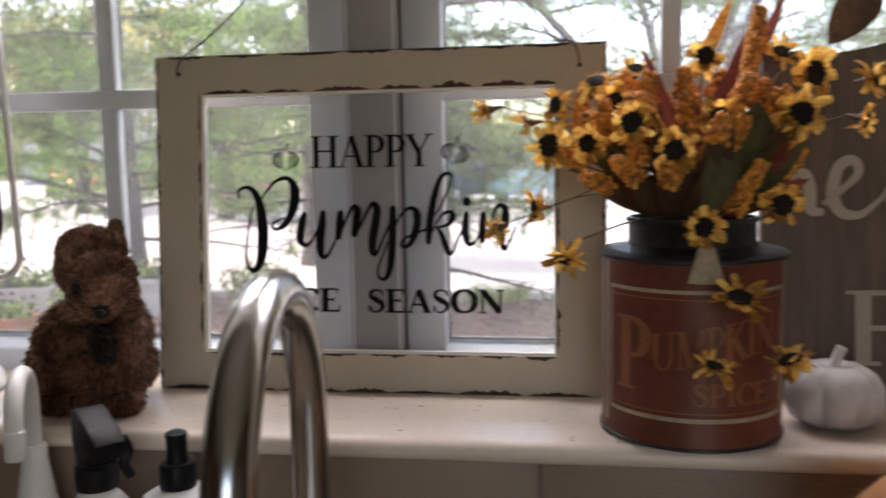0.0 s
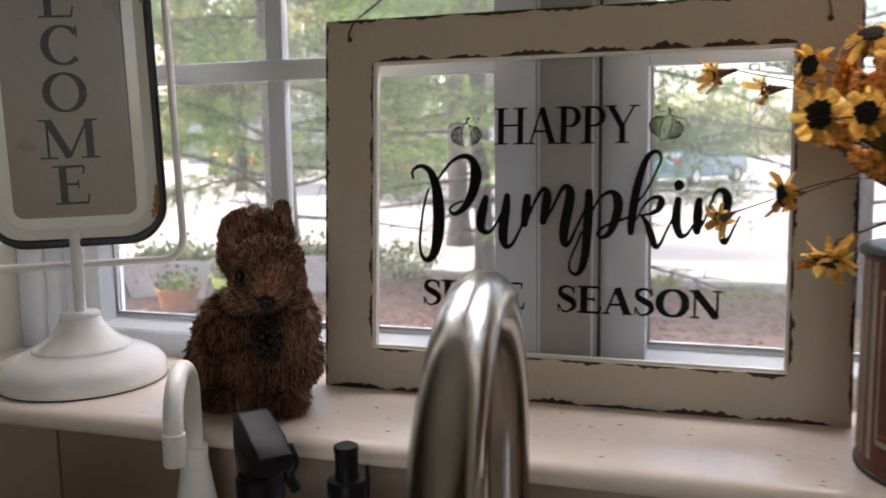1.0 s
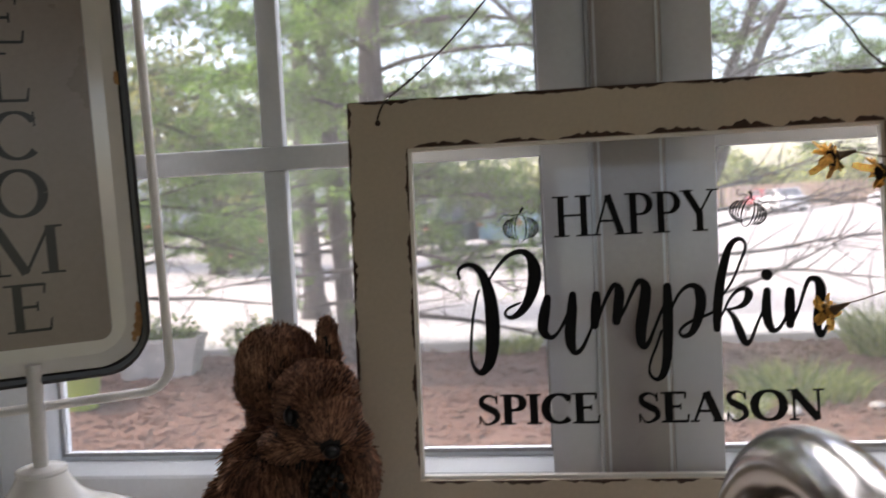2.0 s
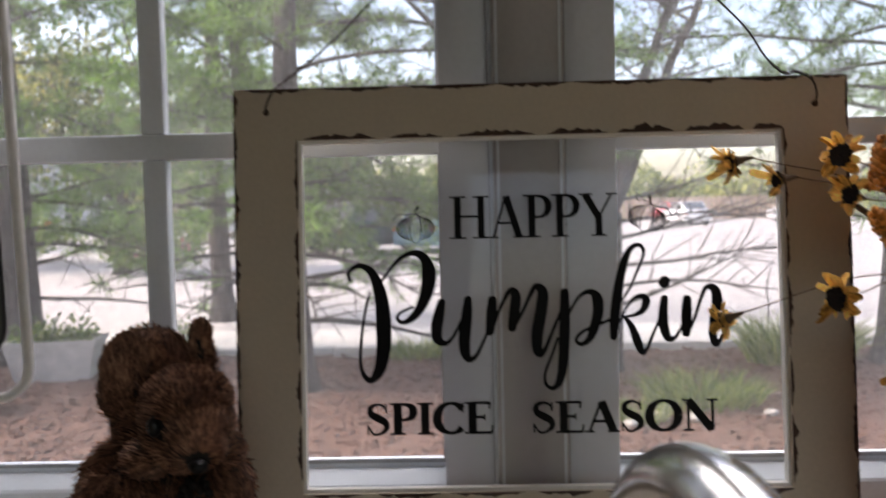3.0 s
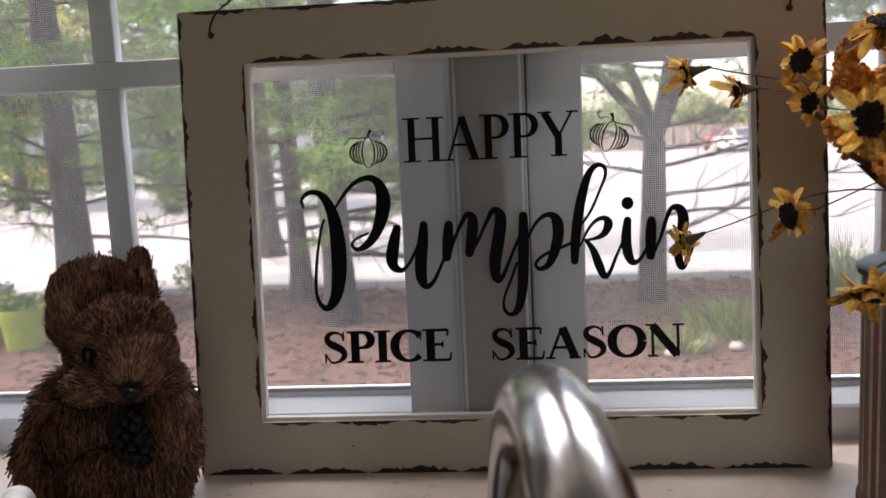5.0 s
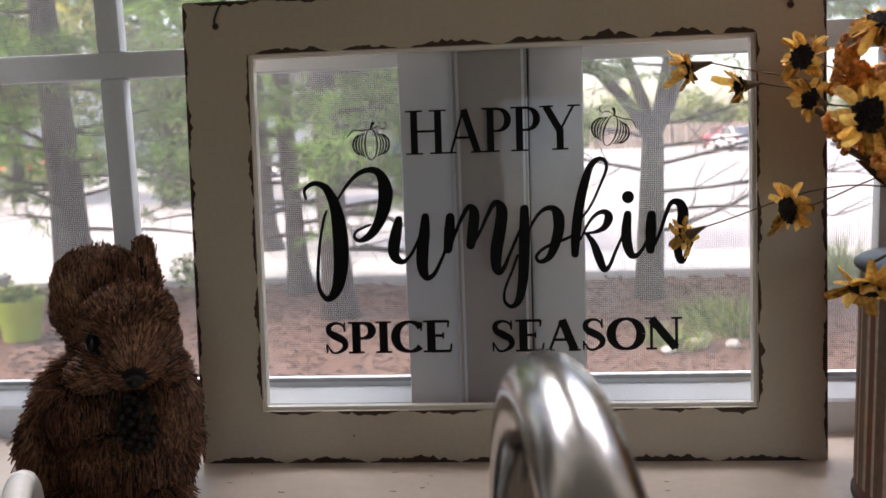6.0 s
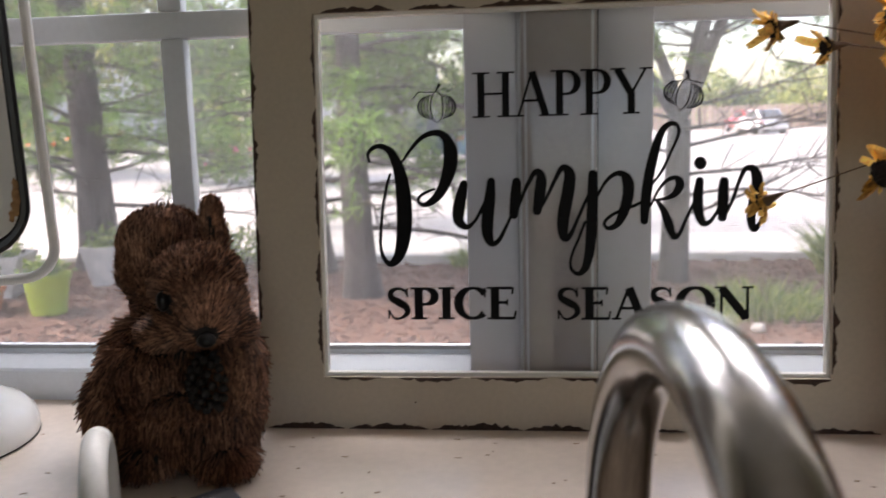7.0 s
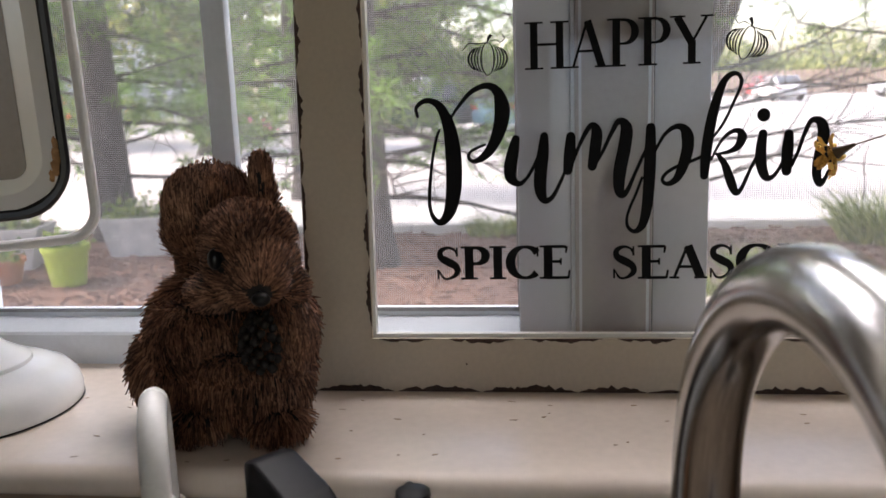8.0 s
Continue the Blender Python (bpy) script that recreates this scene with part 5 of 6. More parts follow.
bm = bmesh.new()
lathe(bm, [(0.012, 0.0), (0.026, 0.001), (0.036, 0.008), (0.041, 0.022), (0.040, 0.036), (0.033, 0.047), (0.022, 0.0525), (0.011, 0.0520), (0.004, 0.0495)], 96, wobble=ribs(9, 0.11))
part("body", bm, M_ceramic, cp)
bm = bmesh.new()
tube(bm, spline([(0, 0, 0.048), (0.001, 0, 0.056), (0.005, -0.002, 0.068)], 4), [0.0085, 0.0070, 0.0060, 0.0052, 0.0048, 0.0046, 0.0045, 0.0046, 0.0050], 10)
part("stem", bm, M_ceramic, cp)
pk = thing("orange_pumpkin", "pale orange pumpkin standing on the counter", "pumpkin", (0.455, -0.262, COUNTER))
bm = bmesh.new()
lathe(bm, [(0.03, 0.0), (0.065, 0.006), (0.092, 0.05), (0.096, 0.10), (0.082, 0.155), (0.055, 0.185), (0.025, 0.191), (0.008, 0.186)], 96, wobble=ribs(10, 0.08))
part("body", bm, M_peach, pk)
bm = bmesh.new()
tube(bm, [(0, 0, 0.184), (0.002, 0, 0.20), (0.010, 0, 0.216)], [0.012, 0.009, 0.009], 8)
part("stem", bm, M_stem, pk)

board = thing("hello_board", "dark walnut board with a scooped top and raised pale letters", "sign", (0.385, 0.012, S), rx=-5)
bm = bmesh.new()
outline = [(-0.008, 0.0), (0.238, 0.0), (0.238, 0.395)] + [(0.225 - 0.019 * i, 0.327 + 0.068 * ((0.225 - 0.019 * i - 0.03) / 0.195) ** 2) for i in range(11)] + [(0.010, 0.331), (-0.008, 0.345)]
slab(bm, outline, 0.0, 0.016)
bmesh.ops.bevel(bm, geom=[e for e in bm.edges if abs(e.verts[0].co.y - e.verts[1].co.y) < 1e-6], offset=0.0012, segments=1, profile=0.5, affect='EDGES')
part("board", bm, M_board, board)
HELLO = [
    [(-1, 178, 3), (8, 205, 4), (16, 245, 6), (14, 268, 7), (6, 262, 7), (2, 225, 9), (1, 180, 9)],
    [(1, 195, 5), (10, 215, 6), (20, 220, 8), (24, 205, 10), (25, 185, 9), (34, 182, 5)],
    [(34, 190, 5), (48, 205, 5), (58, 220, 7), (54, 232, 8), (44, 225, 9), (40, 200, 10), (46, 182, 9), (60, 180, 6), (74, 195, 4)],
    [(74, 195, 4), (90, 230, 5), (98, 262, 7), (92, 270, 7), (84, 240, 9), (82, 195, 10), (90, 180, 8), (100, 190, 5)],
]
for k, s in enumerate(HELLO):
    bm = bmesh.new()
    ribbon(bm, [(0.004 + p[0] * 0.00128, p[1] * 0.00098, p[2] * 0.00118) for p in spline(s, 5)], -0.0030 - 0.0001 * k, 0.0030)
    part("script_letter", bm, M_boardletter, board, smooth=0)
lettering("F", 0.070, 0.122, 0.034, 0.070, M_boardletter, board, -0.003, 0.003)

herb = thing("potted_herb", "small green herb in a clay pot on the counter", "plant", (-0.318, -0.305, COUNTER))
bm = bmesh.new()
lathe(bm, [(0.030, 0.0), (0.040, 0.06), (0.043, 0.06), (0.043, 0.07), (0.037, 0.07), (0.034, 0.055)], 24)
part("pot", bm, M_terracotta, herb)
bm = bmesh.new()
for i in range(130):
    a, r, z = fr.uniform(0, 6.28), 0.05 * math.sqrt(fr.random()), fr.uniform(0.075, 0.135)
    c = Vector((r * math.cos(a), r * math.sin(a), z))
    d = Vector((math.cos(a), math.sin(a), fr.uniform(0.1, 1))).normalized()
    s = d.orthogonal().normalized() * 0.006
    v = [bm.verts.new(q) for q in (c, c + d * 0.008 + s, c + d * 0.019, c + d * 0.008 - s)]
    bm.faces.new(v)
part("leaves", bm, M_herb, herb)
bm = bmesh.new()
for i in range(12):
    a = i * 0.55
    tube(bm, [(0, 0, 0.05), (0.02 * math.cos(a), 0.02 * math.sin(a), 0.09), (0.04 * math.cos(a), 0.04 * math.sin(a), 0.12)], 0.0011, 5)
part("stems", bm, M_herb, herb)


# ---- outdoors: ground, bed, kerb and pavement ----
tagged(finish("ground", boxes((-400, 400, YOUT, 600, GROUND - 1.0, GROUND - 0.06), (-400, 400, -300, -3.7, GROUND - 1.0, GROUND - 0.06), (-400, -2.5, -3.7, YOUT, GROUND - 1.0, GROUND - 0.06), (2.7, 400, -3.7, YOUT, GROUND - 1.0, GROUND - 0.06)), M_ground, 0),
       "grass and soil reaching to the horizon", "ground", kind="structure")
og = random.Random(8)
bm = bmesh.new()
nx, ny = 90, 40
grid = [[bm.verts.new((-14 + 28 * i / nx, YOUT + (8.30 - YOUT) * j / ny, GROUND + 0.035 * noise.noise(Vector((i * 0.35, j * 0.35, 1))) - 0.035 * (j == ny))) for i in range(nx + 1)] for j in range(ny + 1)]
for j in range(ny):
    for i in range(nx):
        bm.faces.new((grid[j][i], grid[j][i + 1], grid[j + 1][i + 1], grid[j + 1][i]))
bed = tagged(finish("mulch_bed", bm, M_mulch), "uneven red-brown bark mulch bed under the trees", "mulch", kind="structure")
verts, faces = [], []
for i in range(9000):  # loose bark chips
    x, y = og.uniform(-7, 6), og.uniform(4.2, 8.2)
    a, ln, w, h = og.uniform(0, 3.14), og.uniform(0.015, 0.06), og.uniform(0.006, 0.018), og.uniform(0.004, 0.014)
    z = GROUND + 0.035 * noise.noise(Vector(((x + 14) / 28 * nx * 0.35, (y - YOUT) / (8.3 - YOUT) * ny * 0.35, 1)))
    ca, sa = math.cos(a), math.sin(a)
    k = len(verts)
    tilt = og.uniform(-0.4, 0.4)
    for u, v, t in ((-1, -1, 0), (1, -1, 0), (1, 1, 0), (-1, 1, 0), (-0.8, -0.7, 1), (0.8, -0.7, 1), (0.8, 0.7, 1), (-0.8, 0.7, 1)):
        verts.append((x + u * ln * ca - v * w * sa, y + u * ln * sa + v * w * ca, z - 0.004 + t * h * 1.6 + u * ln * tilt))
    faces += [(k + 4, k + 5, k + 6, k + 7), (k, k + 1, k + 5, k + 4), (k + 1, k + 2, k + 6, k + 5), (k + 2, k + 3, k + 7, k + 6), (k + 3, k, k + 4, k + 7)]
me = bpy.data.meshes.new("bark_chips")
me.from_pydata(verts, [], faces)
me.materials.append(M_chip)
chips = new("bark_chips", me)
chips.parent = bed
tagged(chips, "loose bark chips", kind="stuff")
road = tagged(finish("road", boxes((-200, 200, 10.30, 70.0, GROUND - 0.3, GROUND - 0.05)), M_road), "pale sunlit pavement of a parking court", "road", kind="structure")
walkway = thing("pavement", "pale concrete walk along the mulch bed", "pavement", (0, 9.38, GROUND), kind="structure")
slab_bm = boxes((-0.994, 0.994, -0.92, 0.915, -0.3, -0.03), bevel=0.012)
one = part("paving_slab", slab_bm, M_walk, walkway)
one.location.x = -29.0
for i in range(1, 30):
    k = one.copy()
    scene.collection.objects.link(k)
    k.location.x = -29.0 + 2.0 * i
kerb = thing("kerb", "pale concrete kerb along the mulch bed", "kerb", (0, 8.38, GROUND), kind="structure")
kb = boxes((-0.74, 0.74, -0.08, 0.08, -0.2, 0.05), bevel=0.015)
first = part("kerb_stone", kb, M_kerb, kerb)
first.location.x = -14.25
for i in range(1, 20):
    k = first.copy()
    scene.collection.objects.link(k)
    k.location.x = -14.25 + 1.5 * i


# ---- trees ----
def limb(bm, a, d, ln, r, r2, droop, kids, n=7):
    """A bending limb; returns points along it."""
    pts, rad = [], []
    p, d = Vector(a), Vector(d).normalized()
    for i in range(n + 1):
        t = i / n
        pts.append(p.copy())
        rad.append(r + (r2 - r) * t)
        d = (d + Vector((kids.uniform(-0.16, 0.16), kids.uniform(-0.16, 0.16), droop + kids.uniform(-0.1, 0.1)))).normalized()
        p = p + d * ln / n
    tube(bm, pts, rad, 5)
    return pts, d


def tufts(verts, faces, c, d, kids, count, ln, w):
    """A spray of needles round a twig."""
    for _ in range(count):
        v = Vector((kids.gauss(0, 1), kids.gauss(0, 1), kids.gauss(0, 0.8))).normalized()
        q = (v + 0.8 * d).normalized()
        s = q.cross(Vector((kids.gauss(0, 1), kids.gauss(0, 1), kids.gauss(0, 1)))).normalized() * w
        k = len(verts)
        o = c + v * 0.02
        tip = o + q * ln * kids.uniform(0.6, 1.2)
        verts += [tuple(o - s), tuple(o + s), tuple(tip)]
        faces.append((k, k + 1, k + 2))


def pine(x, y, r, seed, height=9.0, low=0.9, green=1.9, reach=1.9, sides=1.0, n_limbs=38, lean=0.0, boughs=(), label="pine tree with a rough grey-brown trunk and loose needles"):
    t = thing("pine_tree", label, "tree", (x, y, GROUND), group="trees in the bed")
    kids = random.Random(seed)
    bm = bmesh.new()
    pts, rad = [], []
    for i in range(25):
        k = i / 24
        pts.append((lean * k * height + 0.05 * math.sin(k * 7 + seed), 0.04 * math.cos(k * 5 + seed), -0.1 + k * height))
        rad.append(r * (1 - 0.85 * k) * (1 + 0.55 * math.exp(-k * height / 0.16)) * (1 + 0.06 * kids.uniform(-1, 1)))
    tube(bm, pts, rad, 14)
    part("trunk", bm, M_bark, t)
    bm = bmesh.new()
    verts, faces = [], []
    for z, deg, ln in boughs:  # low green boughs
        d = Vector((math.cos(radians(deg)), math.sin(radians(deg)), 0.18))
        line, end = limb(bm, Vector((0, 0, z)), d, ln, 0.022, 0.005, -0.045, kids, 9)
        for p in line[2:]:
            for s in range(4):
                dd = Vector((kids.gauss(0, 1), kids.gauss(0, 1), kids.gauss(0, 0.5))).normalized()
                sub, e2 = limb(bm, p, dd + 0.7 * d, kids.uniform(0.2, 0.45), 0.006, 0.0025, -0.05, kids, 4)
                for q in sub[1:]:
                    tufts(verts, faces, q, e2, kids, 11, 0.12, 0.0055)
    for i in range(n_limbs):
        z = low + (height - 1.2 - low) * (i / n_limbs) ** 1.25
        a = i * 2.39996 + kids.uniform(-0.4, 0.4)
        ln = reach * kids.uniform(0.6, 1.1) * (1.0 - 0.6 * z / height)
        k = z / height
        base = Vector((lean * k * height, 0, z))
        d = Vector((math.cos(a), math.sin(a), kids.uniform(-0.05, 0.35)))
        line, end = limb(bm, base, d, ln, 0.028 * (1 - 0.6 * k), 0.006, -0.03, kids)
        leafy = z > green
        for j, p in enumerate(line[2:]):
            for s in range(3 if leafy else 2):
                dd = Vector((kids.gauss(0, 1), kids.gauss(0, 1), kids.gauss(0, 0.5))).normalized()
                tw = kids.uniform(0.2, 0.55) * (1 if leafy else 0.9)
                sub, e2 = limb(bm, p, (dd + 0.5 * d), tw, 0.007, 0.0025, -0.05, kids, 4)
                if leafy or kids.random() < 0.12:
                    for q in sub[1:]:
                        tufts(verts, faces, q, e2, kids, 15, 0.13, 0.0065)
            if leafy:
                tufts(verts, faces, p, d, kids, 10, 0.13, 0.0065)
    part("limbs", bm, M_bark, t, smooth=60)
    me = bpy.data.meshes.new("needles")
    me.from_pydata(verts, [], faces)
    me.materials.append(M_needle)
    ob = new("needles", me)
    ob.parent = t
    tagged(ob, "loose green needles", kind="stuff")
    return t


pine(-4.75, 8.0, 0.20, 1, low=0.7, green=1.35, reach=2.2, boughs=((1.4, -5, 1.9), (1.7, 15, 1.8), (1.1, -160, 1.6), (1.5, 170, 1.8)))
pine(-2.20, 7.7, 0.105, 2, low=0.7, green=2.1, reach=1.7, label="slim pine tree with a bluish grey trunk")
pine(-1.50, 6.5, 0.138, 3, low=0.6, green=1.55, reach=1.9, boughs=((0.95, -10, 1.7), (1.3, 12, 1.75), (1.55, -5, 1.6), (1.75, 25, 1.5), (2.1, -25, 2.2), (2.35, 0, 2.6), (2.7, -12, 2.7), (3.05, 10, 2.7), (3.4, -5, 2.6)))
pine(-7.6, 7.2, 0.17, 4, low=0.8, green=1.2, reach=2.3)
pine(3.9, 7.2, 0.16, 6, low=1.2, green=1.9, reach=2.0, boughs=((2.5, 182, 2.5), (2.9, 170, 2.6), (3.2, 195, 2.6), (3.6, 178, 2.4)))
pine(-3.6, 11.5, 0.16, 9, low=1.0, green=1.5, reach=2.3, height=10)


def broad_tree(x, y, r, seed, height, spread, leaves, size, label, trunk=1.4, low_limbs=()):
    """A forked tree with a crown of many small leaves."""
    t = thing("broadleaf_tree", label, "tree", (x, y, GROUND), group="broadleaf trees")
    kids = random.Random(seed)
    bm = bmesh.new()
    tube(bm, [(0, 0, -0.1), (0.01, 0, 0.05), (0.03, 0, trunk * 0.5), (0.05, 0.02, trunk)], [r * 1.5, r * 1.15, r, r * 0.85], 12)
    ends = []
    for z, deg, ln in low_limbs:  # bare side branches
        d = Vector((math.cos(radians(deg)), math.sin(radians(deg)), 0.22))
        line, e = limb(bm, (0.03, 0, z), d, ln, 0.020, 0.005, -0.01, kids, 9)
        for p in line[2:]:
            for s in range(2):
                dd = Vector((kids.gauss(0, 1), kids.gauss(0, 1), kids.gauss(0.2, 0.5))).normalized()
                limb(bm, p, dd + 0.9 * d, kids.uniform(0.25, 0.6), 0.007, 0.0025, 0.0, kids, 4)
    for i in range(5):
        a = i * 1.2566 + kids.uniform(-0.3, 0.3)
        line, e = limb(bm, (0.05, 0.02, trunk - 0.02), (0.55 * math.cos(a), 0.55 * math.sin(a), 1), (height - trunk) * 0.75, r * 0.55, r * 0.12, 0.03, kids, 8)
        ends += line[3:]
        for p in line[2:]:
            for s in range(3):
                d = Vector((kids.gauss(0, 1), kids.gauss(0, 1), kids.uniform(-0.2, 0.8)))
                sub, e2 = limb(bm, p, d, spread * kids.uniform(0.3, 0.7), r * 0.16, r * 0.03, 0.0, kids, 5)
                ends += sub[2:]
                for q in sub[2:]:
                    d2 = Vector((kids.gauss(0, 1), kids.gauss(0, 1), kids.uniform(-0.3, 0.6)))
                    sub2, _ = limb(bm, q, d2, spread * 0.22, r * 0.06, r * 0.02, 0.0, kids, 3)
                    ends.append(sub2[-1])
    part("trunk", bm, M_bark, t, smooth=60)
    verts, faces = [], []
    for i in range(leaves):
        c = kids.choice(ends) + Vector((kids.gauss(0, 1), kids.gauss(0, 1), kids.gauss(0, 1))) * spread * 0.10
        leaf(verts, faces, c, size * kids.uniform(0.6, 1.3), kids)
    me = bpy.data.meshes.new("crown")
    me.from_pydata(verts, [], faces)
    me.materials.append(M_leaf)
    ob = new("crown", me)
    ob.parent = t
    tagged(ob, "small green and yellowing leaves", kind="stuff")
    return t


def leaf(verts, faces, c, s, kids):
    d = Vector((kids.gauss(0, 1), kids.gauss(0, 1), kids.gauss(0, 1))).normalized()
    e = d.orthogonal().normalized()
    k = len(verts)
    verts += [tuple(c), tuple(c + d * s * 0.5 + e * s * 0.35), tuple(c + d * s), tuple(c + d * s * 0.5 - e * s * 0.35)]
    faces.append((k, k + 1, k + 2, k + 3))


broad_tree(1.22, 7.1, 0.115, 31, 5.5, 1.3, 900, 0.05, "young forked tree with dark bare branches and few leaves", trunk=1.45, low_limbs=((0.75, 10, 1.6), (0.95, -25, 1.7), (1.15, 170, 1.2), (1.2, 5, 1.8), (1.35, -60, 1.3), (1.45, 195, 1.3), (1.55, 25, 1.7), (0.6, -15, 1.3)))
for i, (x, y, h) in enumerate(((-9, 21, 7), (-15, 24, 8), (-5.0, 30, 7), (-24, 36, 9))):
    broad_tree(x, y, 0.2, 40 + i, h, 2.6, 9500, 0.15, "leafy tree with yellow-green crown beside the pavement", trunk=1.6)

# far woods all round
verts, faces = [], []
for i in range(52):
    x, y = -110 + 220 * (i + og.random()) / 52, og.uniform(74, 94)
    h, w = (og.uniform(4.0, 7.5) if x < 4 else og.uniform(3.0, 5.5)), og.uniform(2.5, 4.5)
    for j in range(1000):
        v = Vector((og.gauss(0, 1), og.gauss(0, 1), og.gauss(0, 1))).normalized() * og.random() ** 0.35
        lump = 1 + 0.35 * noise.noise(v * 2.2 + Vector((i, 0, 0)))
        c = Vector((x + v.x * w * lump, y + v.y * w * lump, GROUND + h * 0.5 + v.z * h * 0.52 * lump))
        leaf(verts, faces, c, og.uniform(0.3, 0.7), og)
me = bpy.data.meshes.new("far_woods")
me.from_pydata(verts, [], faces)
me.materials.append(M_hazeleaf)
tagged(new("far_woods", me), "distant green and yellowing trees behind the pavement", "trees", kind="stuff")


def shrub(x, y, w, h, seed, material, n=1500, size=0.07, label="rounded green shrub", bloom=None):
    t = thing("shrub", label, "shrub", (x, y, GROUND), group="garden shrubs")
    kids = random.Random(seed)
    bm = bmesh.new()
    for i in range(9):
        a = i * 0.7
        limb(bm, (0.05 * math.cos(a), 0.05 * math.sin(a), -0.1), (0.5 * math.cos(a), 0.5 * math.sin(a), 1), h * 0.8, 0.015, 0.004, 0.0, kids, 5)
    part("stems", bm, M_bark, t)
    verts, faces = [], []
    for i in range(n):
        v = Vector((kids.gauss(0, 1), kids.gauss(0, 1), kids.gauss(0, 1))).normalized() * kids.random() ** 0.4
        k = 1 + 0.4 * noise.noise(v * 2.5 + Vector((seed, 0, 0)))
        leaf(verts, faces, Vector((v.x * w * k, v.y * w * k, h * 0.55 + v.z * h * 0.5 * k)), size * kids.uniform(0.6, 1.3), kids)
    me = bpy.data.meshes.new("leaves")
    me.from_pydata(verts, [], faces)
    me.materials.append(material)
    ob = new("leaves", me)
    ob.parent = t
    ob["kind"] = "stuff"
    if bloom:
        verts, faces = [], []
        for i in range(40):
            v = Vector((kids.gauss(0, 1), -abs(kids.gauss(0, 1)), abs(kids.gauss(0, 1)))).normalized()
            leaf(verts, faces, Vector((v.x * w, v.y * w, h * 0.55 + v.z * h * 0.5)), size * 1.4, kids)
        me = bpy.data.meshes.new("blooms")
        me.from_pydata(verts, [], faces)
        me.materials.append(bloom)
        ob = new("blooms", me)
        ob.parent = t
        ob["kind"] = "stuff"


shrub(-5.6, 27.0, 2.2, 1.6, 2, M_shrub, 2600, 0.16, "wide light-green hedge shrub across the pavement")
shrub(-10.5, 27.5, 2.6, 1.7, 3, M_shrub, 2600, 0.16, "wide light-green hedge shrub across the pavement")
shrub(-15.5, 27.0, 2.4, 1.6, 4, M_shrub, 2600, 0.16, "wide light-green hedge shrub with orange blooms", M_flowerorange)
shrub(-8.0, 20.5, 1.2, 0.9, 5, M_shrub, 1800, 0.10, "low shrub with pink blooms", M_flowerpink)
shrub(-3.2, 8.0, 0.45, 0.4, 6, M_shrub, 700, 0.05, "small light-green shrub in the mulch")
shrub(-5.2, 6.7, 0.5, 0.45, 7, M_bark, 700, 0.05, "small dry brownish shrub in the mulch")


def grass_clump(x, y, r, h, seed, n=500):
    t = thing("grass_clump", "clump of pale green ornamental grass in the mulch", "grass", (x, y, GROUND), group="grass clumps")
    kids = random.Random(seed)
    verts, faces = [], []
    for i in range(n):
        a, q = kids.uniform(0, 6.283), r * math.sqrt(kids.random())
        b = Vector((q * math.cos(a), q * math.sin(a), -0.02))
        d = Vector((math.cos(a) * 0.5 + kids.gauss(0, 0.25), math.sin(a) * 0.5 + kids.gauss(0, 0.25), 1)).normalized()
        ln = h * kids.uniform(0.5, 1.1)
        s = d.cross(Vector((kids.gauss(0, 1), kids.gauss(0, 1), 0))).normalized() * 0.006
        m_, tip = b + d * ln * 0.55, b + d * ln + Vector((d.x, d.y, -0.4)) * ln * 0.3
        k = len(verts)
        verts += [tuple(b - s), tuple(b + s), tuple(m_ + s * 0.8), tuple(m_ - s * 0.8), tuple(tip)]
        faces += [(k, k + 1, k + 2, k + 3), (k + 3, k + 2, k + 4)]
    me = bpy.data.meshes.new("blades")
    me.from_pydata(verts, [], faces)
    me.materials.append(M_grass)
    ob = new("blades", me)
    ob.parent = t
    ob["kind"] = "stuff"


grass_clump(1.75, 5.9, 0.42, 0.30, 1, 700)
grass_clump(3.05, 7.4, 0.45, 0.60, 2, 800)
grass_clump(1.15, 5.4, 0.20, 0.20, 3, 260)
grass_clump(-0.55, 8.0, 0.30, 0.30, 4, 350)
for i, (x, y, s) in enumerate(((1.30, 5.35, 0.07), (1.52, 5.30, 0.055), (1.38, 5.55, 0.06), (2.1, 5.4, 0.05), (1.05, 5.15, 0.05))):
    bm = bmesh.new()
    bmesh.ops.create_icosphere(bm, subdivisions=2, radius=s)
    for v in bm.verts:
        v.co *= 1 + 0.3 * noise.noise(v.co * 18 + Vector((i * 5, 0, 0)))
        v.co.z *= 0.55
    ob = finish("garden_stone", bm, M_stone, 60)
    ob.location = (x, y, GROUND + 0.02)
    tagged(ob, "small pale stone lying on the mulch", "stone", "stones in the mulch")

